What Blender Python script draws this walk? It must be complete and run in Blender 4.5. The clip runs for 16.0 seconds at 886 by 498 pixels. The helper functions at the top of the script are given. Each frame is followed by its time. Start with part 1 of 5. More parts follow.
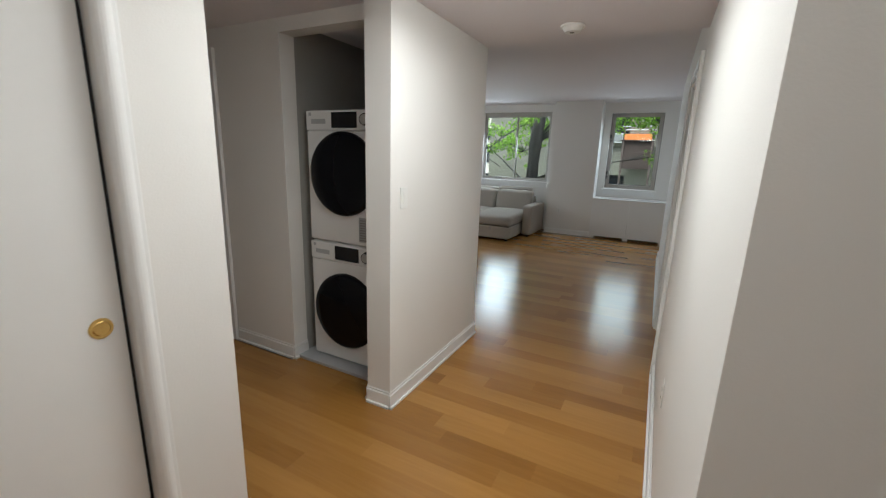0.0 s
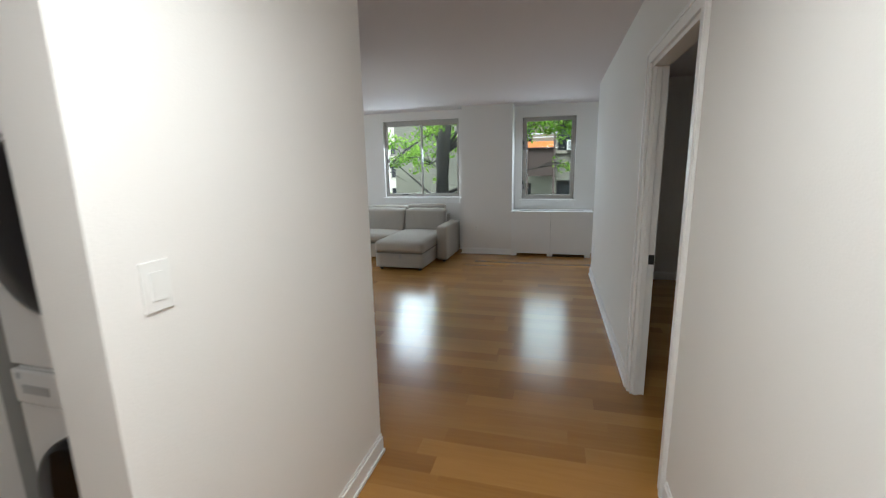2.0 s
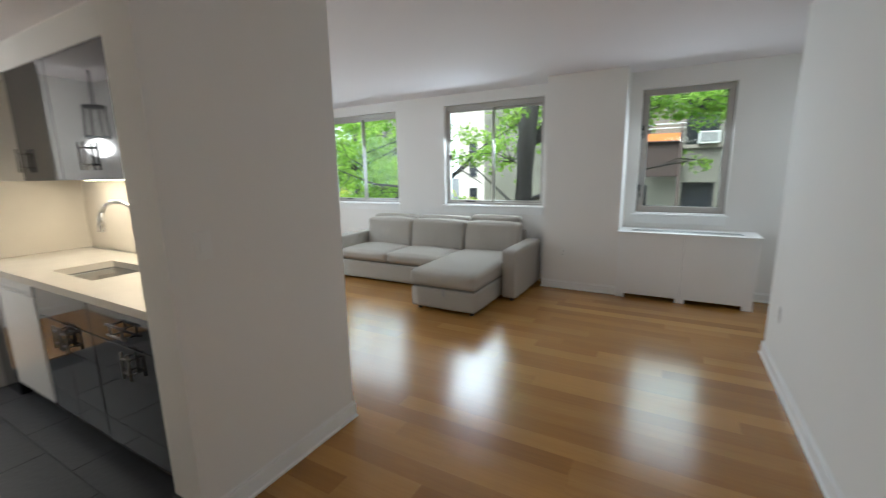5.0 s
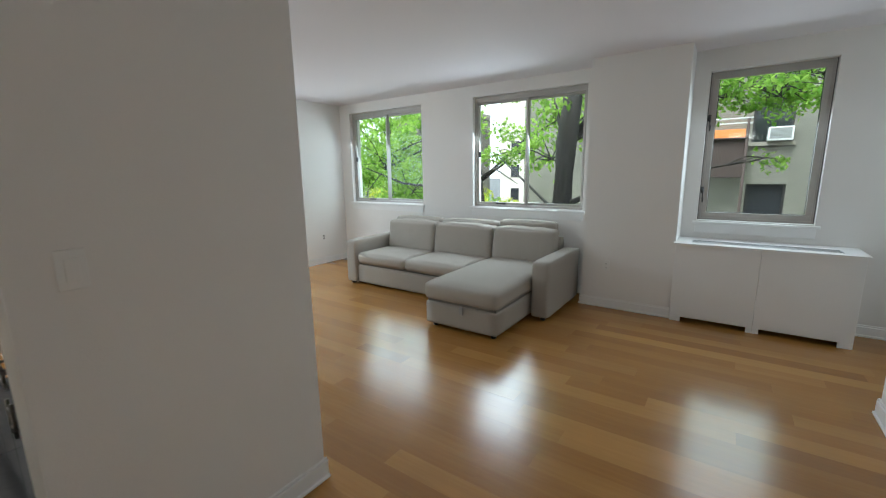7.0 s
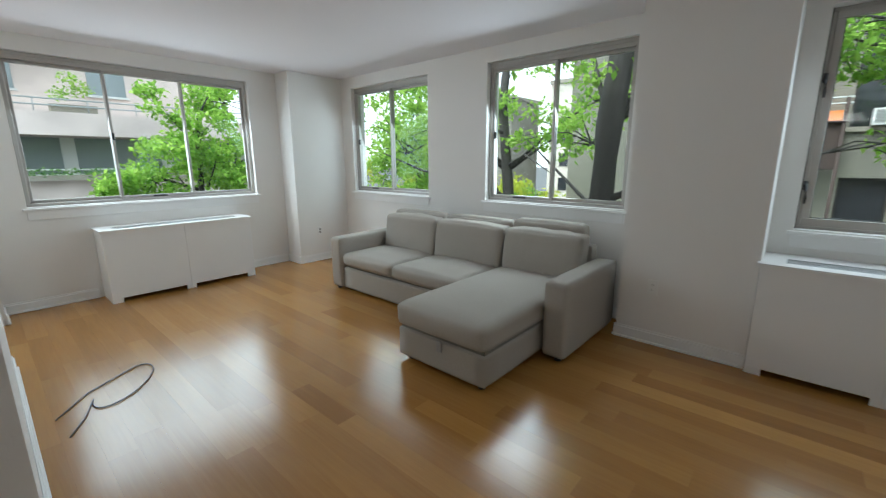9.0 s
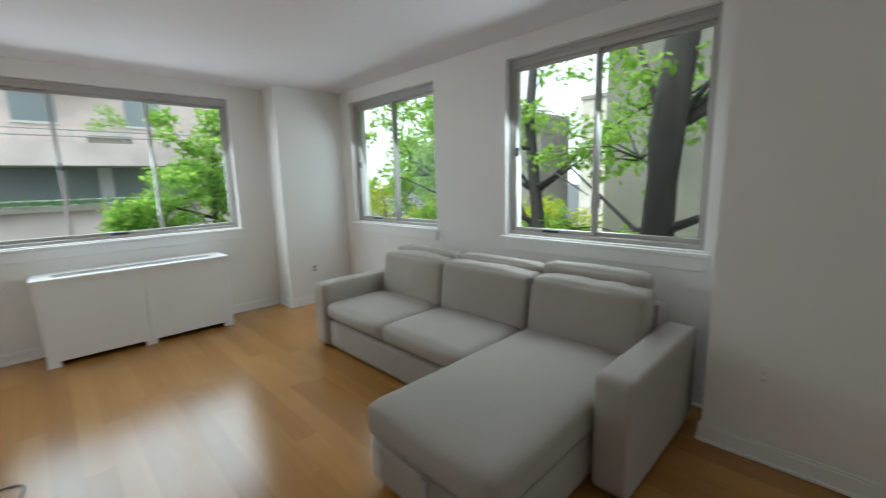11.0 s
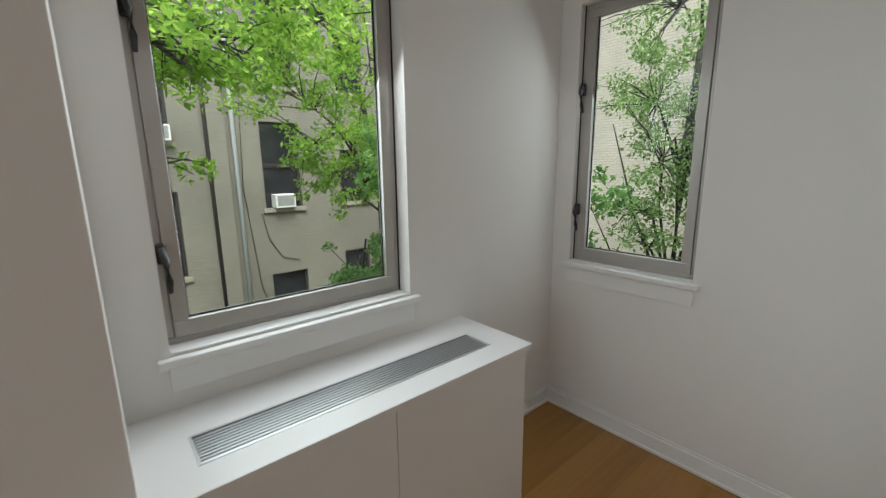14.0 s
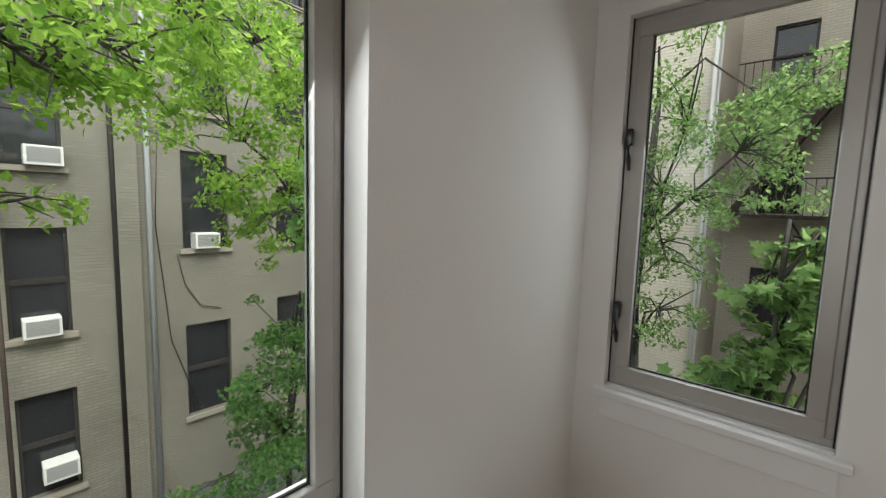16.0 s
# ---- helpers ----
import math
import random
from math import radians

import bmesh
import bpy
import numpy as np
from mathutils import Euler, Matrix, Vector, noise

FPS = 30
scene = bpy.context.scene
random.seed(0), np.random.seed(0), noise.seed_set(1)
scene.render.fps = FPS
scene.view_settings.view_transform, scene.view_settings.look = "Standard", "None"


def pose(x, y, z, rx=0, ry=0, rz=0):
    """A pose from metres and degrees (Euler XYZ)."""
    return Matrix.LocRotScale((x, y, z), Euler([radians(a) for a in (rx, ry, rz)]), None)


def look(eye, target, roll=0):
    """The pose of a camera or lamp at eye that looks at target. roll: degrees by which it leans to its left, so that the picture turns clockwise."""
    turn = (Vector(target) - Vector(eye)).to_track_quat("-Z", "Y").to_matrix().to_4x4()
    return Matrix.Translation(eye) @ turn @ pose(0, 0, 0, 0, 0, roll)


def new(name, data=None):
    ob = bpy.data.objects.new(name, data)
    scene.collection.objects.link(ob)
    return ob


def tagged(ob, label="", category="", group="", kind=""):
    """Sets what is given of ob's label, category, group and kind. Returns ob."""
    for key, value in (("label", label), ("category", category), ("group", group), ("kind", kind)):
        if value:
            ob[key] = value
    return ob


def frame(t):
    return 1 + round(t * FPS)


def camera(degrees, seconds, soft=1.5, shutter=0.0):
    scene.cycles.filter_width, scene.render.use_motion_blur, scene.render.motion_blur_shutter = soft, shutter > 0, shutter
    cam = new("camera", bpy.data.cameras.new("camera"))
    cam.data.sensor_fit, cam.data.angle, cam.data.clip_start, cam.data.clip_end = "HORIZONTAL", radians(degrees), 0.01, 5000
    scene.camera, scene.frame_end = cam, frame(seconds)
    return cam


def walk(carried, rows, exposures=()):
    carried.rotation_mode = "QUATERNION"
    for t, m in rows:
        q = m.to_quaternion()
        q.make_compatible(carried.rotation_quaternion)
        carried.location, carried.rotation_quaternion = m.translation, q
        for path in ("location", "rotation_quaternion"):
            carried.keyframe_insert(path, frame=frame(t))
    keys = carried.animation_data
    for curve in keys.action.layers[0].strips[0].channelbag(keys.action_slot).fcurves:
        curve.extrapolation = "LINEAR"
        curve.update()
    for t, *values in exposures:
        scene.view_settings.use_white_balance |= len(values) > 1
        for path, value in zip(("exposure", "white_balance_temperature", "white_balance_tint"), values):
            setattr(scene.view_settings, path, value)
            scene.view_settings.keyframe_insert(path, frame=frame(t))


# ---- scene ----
cam = camera(94.6, 16.0, soft=1.2, shutter=0.3)
PATH = [
    (0, (0.474, -0.449, 1.473), (-0.417, 1.285, 1.023), 1.9),
    (0.5, (0.389, -0.225, 1.503), (-0.46, 1.534, 1.072), 1.1),
    (1, (0.279, 0.043, 1.485), (-0.462, 1.853, 1.069), 0.1),
    (1.5, (0.129, 0.382, 1.489), (-0.467, 2.249, 1.087), -0.5),
    (2, (0.097, 0.77, 1.478), (-0.42, 2.664, 1.098), -1.1),
    (2.5, (0.086, 1.174, 1.454), (-0.363, 3.089, 1.092), -1.4),
    (3, (0.034, 1.589, 1.487), (-0.401, 3.512, 1.152), -1.6),
    (3.5, (0.03, 1.908, 1.469), (-0.463, 3.818, 1.138), -1.3),
    (4, (0.031, 2.207, 1.462), (-0.566, 4.085, 1.12), -1.4),
    (4.5, (-0.053, 2.558, 1.446), (-0.767, 4.39, 1.081), -1.0),
    (5, (-0.104, 2.811, 1.468), (-1.062, 4.526, 1.094), -1.1),
    (5.2, (-0.109, 2.876, 1.472), (-1.23, 4.49, 1.101), -1.2),
    (7.3, (-0.229, 3.602, 1.438), (-1.353, 5.214, 1.066), -0.8),
    (7.5, (-0.167, 3.744, 1.395), (-1.141, 5.447, 1.01), -1.0),
    (8, (-0.143, 4.054, 1.377), (-0.999, 5.809, 0.948), -1.1),
    (8.5, (-0.247, 4.31, 1.371), (-1.319, 5.94, 0.93), -0.4),
    (8.7, (-0.332, 4.402, 1.385), (-1.507, 5.96, 0.942), -0.2),
    (10.8, (-0.931, 5.314, 1.473), (-2.465, 6.557, 1.151), -1.3),
    (11, (-0.969, 5.408, 1.454), (-2.379, 6.786, 1.122), -1.6),
    (11.5, (-0.969, 5.704, 1.501), (-1.902, 7.43, 1.115), -2.2),
    (12, (-0.897, 5.975, 1.455), (-1.162, 7.916, 1.054), -1.7),
    (12.5, (-0.907, 6.2, 1.456), (-0.514, 8.108, 1.004), -1.3),
    (13, (-0.89, 6.355, 1.448), (-0.003, 8.079, 0.957), -1.4),
    (13.5, (-0.72, 6.584, 1.469), (0.426, 8.16, 1.018), -1.3),
    (14, (-0.587, 6.806, 1.482), (0.686, 8.297, 1.089), -0.7),
    (14.5, (-0.465, 7.069, 1.548), (0.897, 8.505, 1.263), -0.6),
    (15, (-0.375, 7.245, 1.619), (1.056, 8.624, 1.395), -0.0),
    (15.5, (-0.218, 7.401, 1.617), (1.269, 8.726, 1.432), 0.8),
    (16, (-0.082, 7.568, 1.608), (1.411, 8.883, 1.403), 1.7),
]

# ---- light ----
EXPOSURES = [(0.0, 0.86, 5750, 4), (1.5, 1.03, 5720, 4), (2.5, 1.1, 5700, 4), (4.0, 1.3, 5750, 5), (8.5, 0.98, 5720, 2), (11.0, 0.72, 5850, 3), (13.0, 0.92, 6200, 6), (16.0, 0.8, 6550, 11)]
walk(cam, [(t, look(eye, target, roll)) for t, eye, target, roll in PATH], EXPOSURES)

world = bpy.data.worlds.new("world")
scene.world = world
world.use_nodes = True
wn = world.node_tree.nodes
sky = wn.new("ShaderNodeTexSky")
sky.sky_type = "NISHITA"
sky.sun_disc = False
sky.sun_elevation, sky.sun_rotation = radians(58), radians(193)
sky.air_density, sky.dust_density, sky.ozone_density = 1.0, 4.0, 1.0
wn["Background"].inputs["Strength"].default_value = 0.15
# a thin bright overcast lies over the sky, a little uneven
cloud = wn.new("ShaderNodeTexNoise")
cloud.inputs["Scale"].default_value, cloud.inputs["Detail"].default_value = 2.5, 5
cover = wn.new("ShaderNodeMapRange")
cover.inputs["From Min"].default_value, cover.inputs["From Max"].default_value = 0.3, 0.6
cover.inputs["To Min"].default_value, cover.inputs["To Max"].default_value = 0.6, 0.95
veil = wn.new("ShaderNodeMix")
veil.data_type = "RGBA"
veil.inputs[7].default_value = (9.6, 9.8, 10.0, 1)
world.node_tree.links.new(cloud.outputs["Fac"], cover.inputs["Value"])
world.node_tree.links.new(cover.outputs[0], veil.inputs[0])
world.node_tree.links.new(sky.outputs[0], veil.inputs[6])
world.node_tree.links.new(veil.outputs[2], wn["Background"].inputs["Color"])


def lamp(name, kind, m, energy, colour, **more):
    data = bpy.data.lights.new(name, kind)
    data.energy, data.color = energy, colour
    for key, value in more.items():
        if key == "size":
            data.size = value
        elif key == "size_y":
            data.shape, data.size_y = "RECTANGLE", value
        elif key == "angle":
            data.angle = value
        elif key == "radius":
            data.shadow_soft_size = value
    ob = new(name, data)
    ob.matrix_world = m
    return ob


# a veiled sun stands behind the house to the south
lamp("sun", "SUN", look((0, 0, 0), (0.12, 0.52, -0.86)), 2.2, (1.0, 0.96, 0.9), angle=radians(25))

DAY = (0.9, 0.955, 1.0)
SKY_POWER = 0.32
# daylight through each window's opening: centre, wall normal inward, width, height, watts
for name, at, way, w, h, watts in (
    ("daylight_north_1", (-4.64, 8.42, 1.68), (0, -1, 0), 1.36, 1.3, 22),
    ("daylight_north_2", (-2.63, 8.42, 1.68), (0, -1, 0), 0.72, 1.3, 36),
    ("daylight_north_3", (-0.02, 8.42, 1.63), (0, -1, 0), 0.75, 1.28, 18),
    ("daylight_east", (1.67, 7.77, 1.61), (-1, 0, 0), 0.55, 1.25, 6),
    ("daylight_west", (-6.11, 5.93, 1.68), (1, 0, 0), 2.08, 1.3, 58),
    ("daylight_bedroom", (3.22, 7.14, 1.68), (0, -1, 0), 1.36, 1.3, 9),
):
    a = Vector(at)
    lamp(name, "AREA", look(a, a + Vector(way) + Vector((0, 0, -0.65))), watts * SKY_POWER, DAY, size=w, size_y=h)
# flush ceiling lamps shine downward, all unseen; the corridor's one is doubled for evenness
for hall_y in (0.72, 1.3):
    lamp("hall_light", "AREA", pose(-0.1, hall_y, 2.15), 3.6, (1.0, 0.95, 0.88), size=0.5)
# weak fill added over the entry, where no lamp is seen
lamp("entry_fill", "AREA", pose(0.2, -0.35, 2.15), 0.4, (1.0, 0.95, 0.88), size=0.5)
lamp("pendant_light", "POINT", pose(-4.95, 3.0, 1.75), 8, (1.0, 0.95, 0.88), radius=0.09)


# ---- materials ----
def material(name, colour, rough=0.5, metal=0.0, var=0.06, scale=3.0, bump=0.0, bump_scale=40.0, coat=0.0, per_piece=0.0, spec=0.5, stretch=None):
    """A principled surface with stains at one scale and fine relief at another."""
    m = bpy.data.materials.new(name)
    m.use_nodes = True
    t = m.node_tree
    n, ln = t.nodes, t.links
    b = n["Principled BSDF"]
    b.inputs["Roughness"].default_value = rough
    b.inputs["Metallic"].default_value = metal
    b.inputs["Coat Weight"].default_value = coat
    b.inputs["Specular IOR Level"].default_value = spec
    tc = n.new("ShaderNodeTexCoord")
    src = tc.outputs["Object"]
    if stretch:
        mp = n.new("ShaderNodeMapping")
        mp.inputs["Scale"].default_value = stretch
        ln.new(src, mp.inputs["Vector"])
        src = mp.outputs[0]
    a = n.new("ShaderNodeTexNoise")
    a.inputs["Scale"].default_value = scale
    a.inputs["Detail"].default_value = 4
    ln.new(src, a.inputs["Vector"])
    c = n.new("ShaderNodeTexNoise")
    c.inputs["Scale"].default_value = bump_scale
    c.inputs["Detail"].default_value = 3
    ln.new(src, c.inputs["Vector"])
    mix = n.new("ShaderNodeMix")
    mix.data_type = "RGBA"
    lo = [max(0.0, v * (1 - var)) for v in colour]
    hi = [min(1.0, v * (1 + var)) for v in colour]
    mix.inputs[6].default_value = (*lo, 1)
    mix.inputs[7].default_value = (*hi, 1)
    ln.new(a.outputs["Fac"], mix.inputs[0])
    out = mix.outputs[2]
    if per_piece:
        oi = n.new("ShaderNodeObjectInfo")
        mr = n.new("ShaderNodeMapRange")
        mr.inputs["To Min"].default_value = 1 - per_piece
        mr.inputs["To Max"].default_value = 1 + per_piece
        ln.new(oi.outputs["Random"], mr.inputs["Value"])
        hs = n.new("ShaderNodeHueSaturation")
        ln.new(mr.outputs[0], hs.inputs["Value"])
        ln.new(out, hs.inputs["Color"])
        out = hs.outputs[0]
    ln.new(out, b.inputs["Base Color"])
    if bump:
        bp = n.new("ShaderNodeBump")
        bp.inputs["Strength"].default_value = bump
        bp.inputs["Distance"].default_value = 0.004
        ln.new(c.outputs["Fac"], bp.inputs["Height"])
        ln.new(bp.outputs[0], b.inputs["Normal"])
    rr = n.new("ShaderNodeMapRange")
    rr.inputs["To Min"].default_value = max(0.02, rough * 0.85)
    rr.inputs["To Max"].default_value = min(1.0, rough * 1.15)
    ln.new(a.outputs["Fac"], rr.inputs["Value"])
    ln.new(rr.outputs[0], b.inputs["Roughness"])
    return m


def wood_material(name, joined=False):
    """Oiled oak strip: long grain, broad tone changes from board to board."""
    m = bpy.data.materials.new(name)
    m.use_nodes = True
    t = m.node_tree
    n, ln = t.nodes, t.links
    b = n["Principled BSDF"]
    tc = n.new("ShaderNodeTexCoord")
    geo = n.new("ShaderNodeNewGeometry")
    oi = n.new("ShaderNodeObjectInfo")
    rnd = geo.outputs["Random Per Island"] if joined else oi.outputs["Random"]
    off = n.new("ShaderNodeVectorMath")
    off.operation = "SCALE"
    cmb = n.new("ShaderNodeCombineXYZ")
    for i in range(3):
        ln.new(rnd, cmb.inputs[i])
    ln.new(cmb.outputs[0], off.inputs[0])
    off.inputs["Scale"].default_value = 37.0
    add = n.new("ShaderNodeVectorMath")
    ln.new(tc.outputs["Object"], add.inputs[0])
    ln.new(off.outputs[0], add.inputs[1])
    mp = n.new("ShaderNodeMapping")
    mp.inputs["Scale"].default_value = (1.2, 22.0, 22.0)
    ln.new(add.outputs[0], mp.inputs["Vector"])
    grain = n.new("ShaderNodeTexNoise")
    grain.inputs["Scale"].default_value = 2.2
    grain.inputs["Detail"].default_value = 6
    grain.inputs["Distortion"].default_value = 0.9
    ln.new(mp.outputs[0], grain.inputs["Vector"])
    mp2 = n.new("ShaderNodeMapping")
    mp2.inputs["Scale"].default_value = (0.9, 5.0, 5.0)
    ln.new(add.outputs[0], mp2.inputs["Vector"])
    broad = n.new("ShaderNodeTexNoise")
    broad.inputs["Scale"].default_value = 1.2
    broad.inputs["Detail"].default_value = 2
    ln.new(mp2.outputs[0], broad.inputs["Vector"])
    ramp = n.new("ShaderNodeValToRGB")
    ramp.color_ramp.elements[0].position, ramp.color_ramp.elements[0].color = 0.0, (0.2, 0.085, 0.018, 1)
    ramp.color_ramp.elements[1].position, ramp.color_ramp.elements[1].color = 1.0, (0.47, 0.24, 0.062, 1)
    e = ramp.color_ramp.elements.new(0.5)
    e.color = (0.335, 0.16, 0.035, 1)
    k = n.new("ShaderNodeMath")
    k.operation = "MULTIPLY_ADD"
    k.inputs[1].default_value = 0.36 if joined else 0.54
    ln.new(rnd, k.inputs[0])
    k2 = n.new("ShaderNodeMath")
    k2.operation = "MULTIPLY_ADD"
    k2.inputs[1].default_value = 0.38
    k2.inputs[2].default_value = 0.06 if joined else -0.03
    ln.new(grain.outputs["Fac"], k2.inputs[0])
    ln.new(k2.outputs[0], k.inputs[2])
    k3 = n.new("ShaderNodeMath")
    k3.operation = "MULTIPLY_ADD"
    k3.inputs[1].default_value = 0.3
    ln.new(broad.outputs["Fac"], k3.inputs[0])
    ln.new(k.outputs[0], k3.inputs[2])
    ln.new(k3.outputs[0], ramp.inputs[0])
    ln.new(ramp.outputs[0], b.inputs["Base Color"])
    b.inputs["Roughness"].default_value = 0.26
    b.inputs["Coat Weight"].default_value = 0.18
    b.inputs["Specular IOR Level"].default_value = 0.46
    b.inputs["Coat Roughness"].default_value = 0.16
    rr = n.new("ShaderNodeMapRange")
    rr.inputs["To Min"].default_value = 0.15
    rr.inputs["To Max"].default_value = 0.28
    ln.new(broad.outputs["Fac"], rr.inputs["Value"])
    ln.new(rr.outputs[0], b.inputs["Roughness"])
    bp = n.new("ShaderNodeBump")
    bp.inputs["Strength"].default_value = 0.15
    bp.inputs["Distance"].default_value = 0.002
    wave = n.new("ShaderNodeTexNoise")
    wave.inputs["Scale"].default_value = 6.0
    ln.new(add.outputs[0], wave.inputs["Vector"])
    ln.new(wave.outputs["Fac"], bp.inputs["Height"])
    ln.new(bp.outputs[0], b.inputs["Normal"])
    return m


def glass_material(name):
    m = bpy.data.materials.new(name)
    m.use_nodes = True
    n, ln = m.node_tree.nodes, m.node_tree.links
    n.remove(n["Principled BSDF"])
    tr = n.new("ShaderNodeBsdfTransparent")
    tr.inputs["Color"].default_value = (0.93, 0.96, 0.95, 1)
    gl = n.new("ShaderNodeBsdfGlossy")
    gl.inputs["Roughness"].default_value = 0.02
    lw = n.new("ShaderNodeLayerWeight")
    lw.inputs["Blend"].default_value = 0.5
    pw = n.new("ShaderNodeMath")
    pw.operation = "POWER"
    pw.inputs[1].default_value = 5.0
    ln.new(lw.outputs["Facing"], pw.inputs[0])
    fr = n.new("ShaderNodeMath")
    fr.operation = "MULTIPLY_ADD"
    fr.inputs[1].default_value = 0.9
    fr.inputs[2].default_value = 0.014
    ln.new(pw.outputs[0], fr.inputs[0])
    mx = n.new("ShaderNodeMixShader")
    ln.new(fr.outputs[0], mx.inputs[0])
    ln.new(tr.outputs[0], mx.inputs[1])
    ln.new(gl.outputs[0], mx.inputs[2])
    ln.new(mx.outputs[0], n["Material Output"].inputs["Surface"])
    return m


def leaf_material(name, dark, light):
    m = bpy.data.materials.new(name)
    m.use_nodes = True
    n, ln = m.node_tree.nodes, m.node_tree.links
    n.remove(n["Principled BSDF"])
    geo = n.new("ShaderNodeNewGeometry")
    mix = n.new("ShaderNodeMix")
    mix.data_type = "RGBA"
    mix.inputs[6].default_value = (*dark, 1)
    mix.inputs[7].default_value = (*light, 1)
    ln.new(geo.outputs["Random Per Island"], mix.inputs[0])
    d = n.new("ShaderNodeBsdfDiffuse")
    tl = n.new("ShaderNodeBsdfTranslucent")
    ln.new(mix.outputs[2], d.inputs["Color"])
    hs = n.new("ShaderNodeHueSaturation")
    hs.inputs["Value"].default_value = 2.0
    hs.inputs["Hue"].default_value = 0.48
    ln.new(mix.outputs[2], hs.inputs["Color"])
    ln.new(hs.outputs[0], tl.inputs["Color"])
    mx = n.new("ShaderNodeMixShader")
    mx.inputs[0].default_value = 0.55
    ln.new(d.outputs[0], mx.inputs[1])
    ln.new(tl.outputs[0], mx.inputs[2])
    ln.new(mx.outputs[0], n["Material Output"].inputs["Surface"])
    return m


def glow_material(name, colour, strength):
    m = bpy.data.materials.new(name)
    m.use_nodes = True
    b = m.node_tree.nodes["Principled BSDF"]
    b.inputs["Base Color"].default_value = (*colour, 1)
    b.inputs["Emission Color"].default_value = (*colour, 1)
    b.inputs["Emission Strength"].default_value = strength
    return m


def brick_material(name, a, c, mortar, sc=1.0):
    """Painted brickwork, too far off for single bricks."""
    m = material(name, a, 0.9, bump=0.3, var=0.18, scale=0.6)
    n, ln = m.node_tree.nodes, m.node_tree.links
    tc = n.new("ShaderNodeTexCoord")
    sp = n.new("ShaderNodeSeparateXYZ")
    ln.new(tc.outputs["Object"], sp.inputs[0])
    ad = n.new("ShaderNodeMath")
    ln.new(sp.outputs[0], ad.inputs[0])
    ln.new(sp.outputs[1], ad.inputs[1])
    cb = n.new("ShaderNodeCombineXYZ")
    ln.new(ad.outputs[0], cb.inputs[0])
    ln.new(sp.outputs[2], cb.inputs[1])
    br = n.new("ShaderNodeTexBrick")
    br.inputs["Scale"].default_value = sc
    br.inputs["Brick Width"].default_value = 0.22
    br.inputs["Row Height"].default_value = 0.075
    br.inputs["Mortar Size"].default_value = 0.008
    br.inputs["Color1"].default_value = (*a, 1)
    br.inputs["Color2"].default_value = (*c, 1)
    br.inputs["Mortar"].default_value = (*mortar, 1)
    ln.new(cb.outputs[0], br.inputs["Vector"])
    b = n["Principled BSDF"]
    old = b.inputs["Base Color"].links[0].from_socket
    mx = n.new("ShaderNodeMix")
    mx.data_type = "RGBA"
    mx.blend_type = "MULTIPLY"
    mx.inputs[0].default_value = 0.55
    ln.new(br.outputs["Color"], mx.inputs[6])
    sc2 = n.new("ShaderNodeTexNoise")
    sc2.inputs["Scale"].default_value = 0.5
    sc2.inputs["Detail"].default_value = 6
    ln.new(tc.outputs["Object"], sc2.inputs["Vector"])
    rp = n.new("ShaderNodeMapRange")
    rp.inputs["From Min"].default_value, rp.inputs["From Max"].default_value = 0.3, 0.7
    rp.inputs["To Min"].default_value, rp.inputs["To Max"].default_value = 0.5, 1.15
    ln.new(sc2.outputs["Fac"], rp.inputs["Value"])
    ln.new(rp.outputs[0], mx.inputs[7])
    ln.new(mx.outputs[2], b.inputs["Base Color"])
    return m


PAINT = material("wall_paint", (0.80, 0.778, 0.745), 0.8, var=0.03, scale=1.1, bump=0.14, bump_scale=160, spec=0.25)
CEIL = material("ceiling_paint", (0.75, 0.705, 0.715), 0.8, var=0.02, scale=1.1, bump=0.1, bump_scale=120)
TRIM = material("trim_paint", (0.82, 0.81, 0.79), 0.32, var=0.03, scale=5, bump=0.05, bump_scale=60)
RADW = material("enamel_white", (0.80, 0.79, 0.775), 0.35, var=0.025, scale=3, bump=0.03)
OAK = wood_material("oak_board")
OAKJ = wood_material("oak_boards_joined", True)
JOINT = material("floor_joint", (0.16, 0.075, 0.025), 0.8)
SLATE = material("slate_tile", (0.035, 0.037, 0.042), 0.42, var=0.3, scale=7, bump=0.4, bump_scale=25, per_piece=0.18)
GROUT = material("grout", (0.02, 0.02, 0.022), 0.9)
ALU = material("window_metal", (0.44, 0.42, 0.39), 0.36, metal=0.4, var=0.06, scale=6)
ALUL = material("bare_metal", (0.62, 0.63, 0.63), 0.3, metal=0.6, var=0.05)
GLASS = glass_material("window_glass")
BLACK = material("black_metal", (0.02, 0.019, 0.018), 0.4, var=0.2)
# near black that stands for deep shade inside gaps and recesses
GAPSHADE = material("gap_shade", (0.012, 0.012, 0.012), 0.9)
FABRIC = material("sofa_fabric", (0.39, 0.358, 0.312), 0.95, var=0.09, scale=120, bump=0.5, bump_scale=420, spec=0.15)
# darker fabric tone for the shade in the sofa's creases
CREASESHADE = material("sofa_crease_shade", (0.2, 0.19, 0.17), 0.95)
GREYSTRAP = material("grey_strap", (0.33, 0.32, 0.3), 0.9)
GRILLE = material("grille_metal", (0.62, 0.63, 0.64), 0.35, metal=0.8)
SINKST = material("satin_sink_steel", (0.24, 0.23, 0.21), 0.42, metal=1.0, var=0.1)
GLOSSY = material("dark_gloss_lacquer", (0.012, 0.014, 0.019), 0.06, var=0.1, coat=0.6)
STONE = material("quartz_top", (0.72, 0.67, 0.58), 0.2, var=0.05, scale=9)
SPLASH = material("splash_slab", (0.74, 0.68, 0.58), 0.18, var=0.04, scale=5)
STEEL = material("brushed_steel", (0.55, 0.54, 0.52), 0.28, metal=1.0, var=0.08)
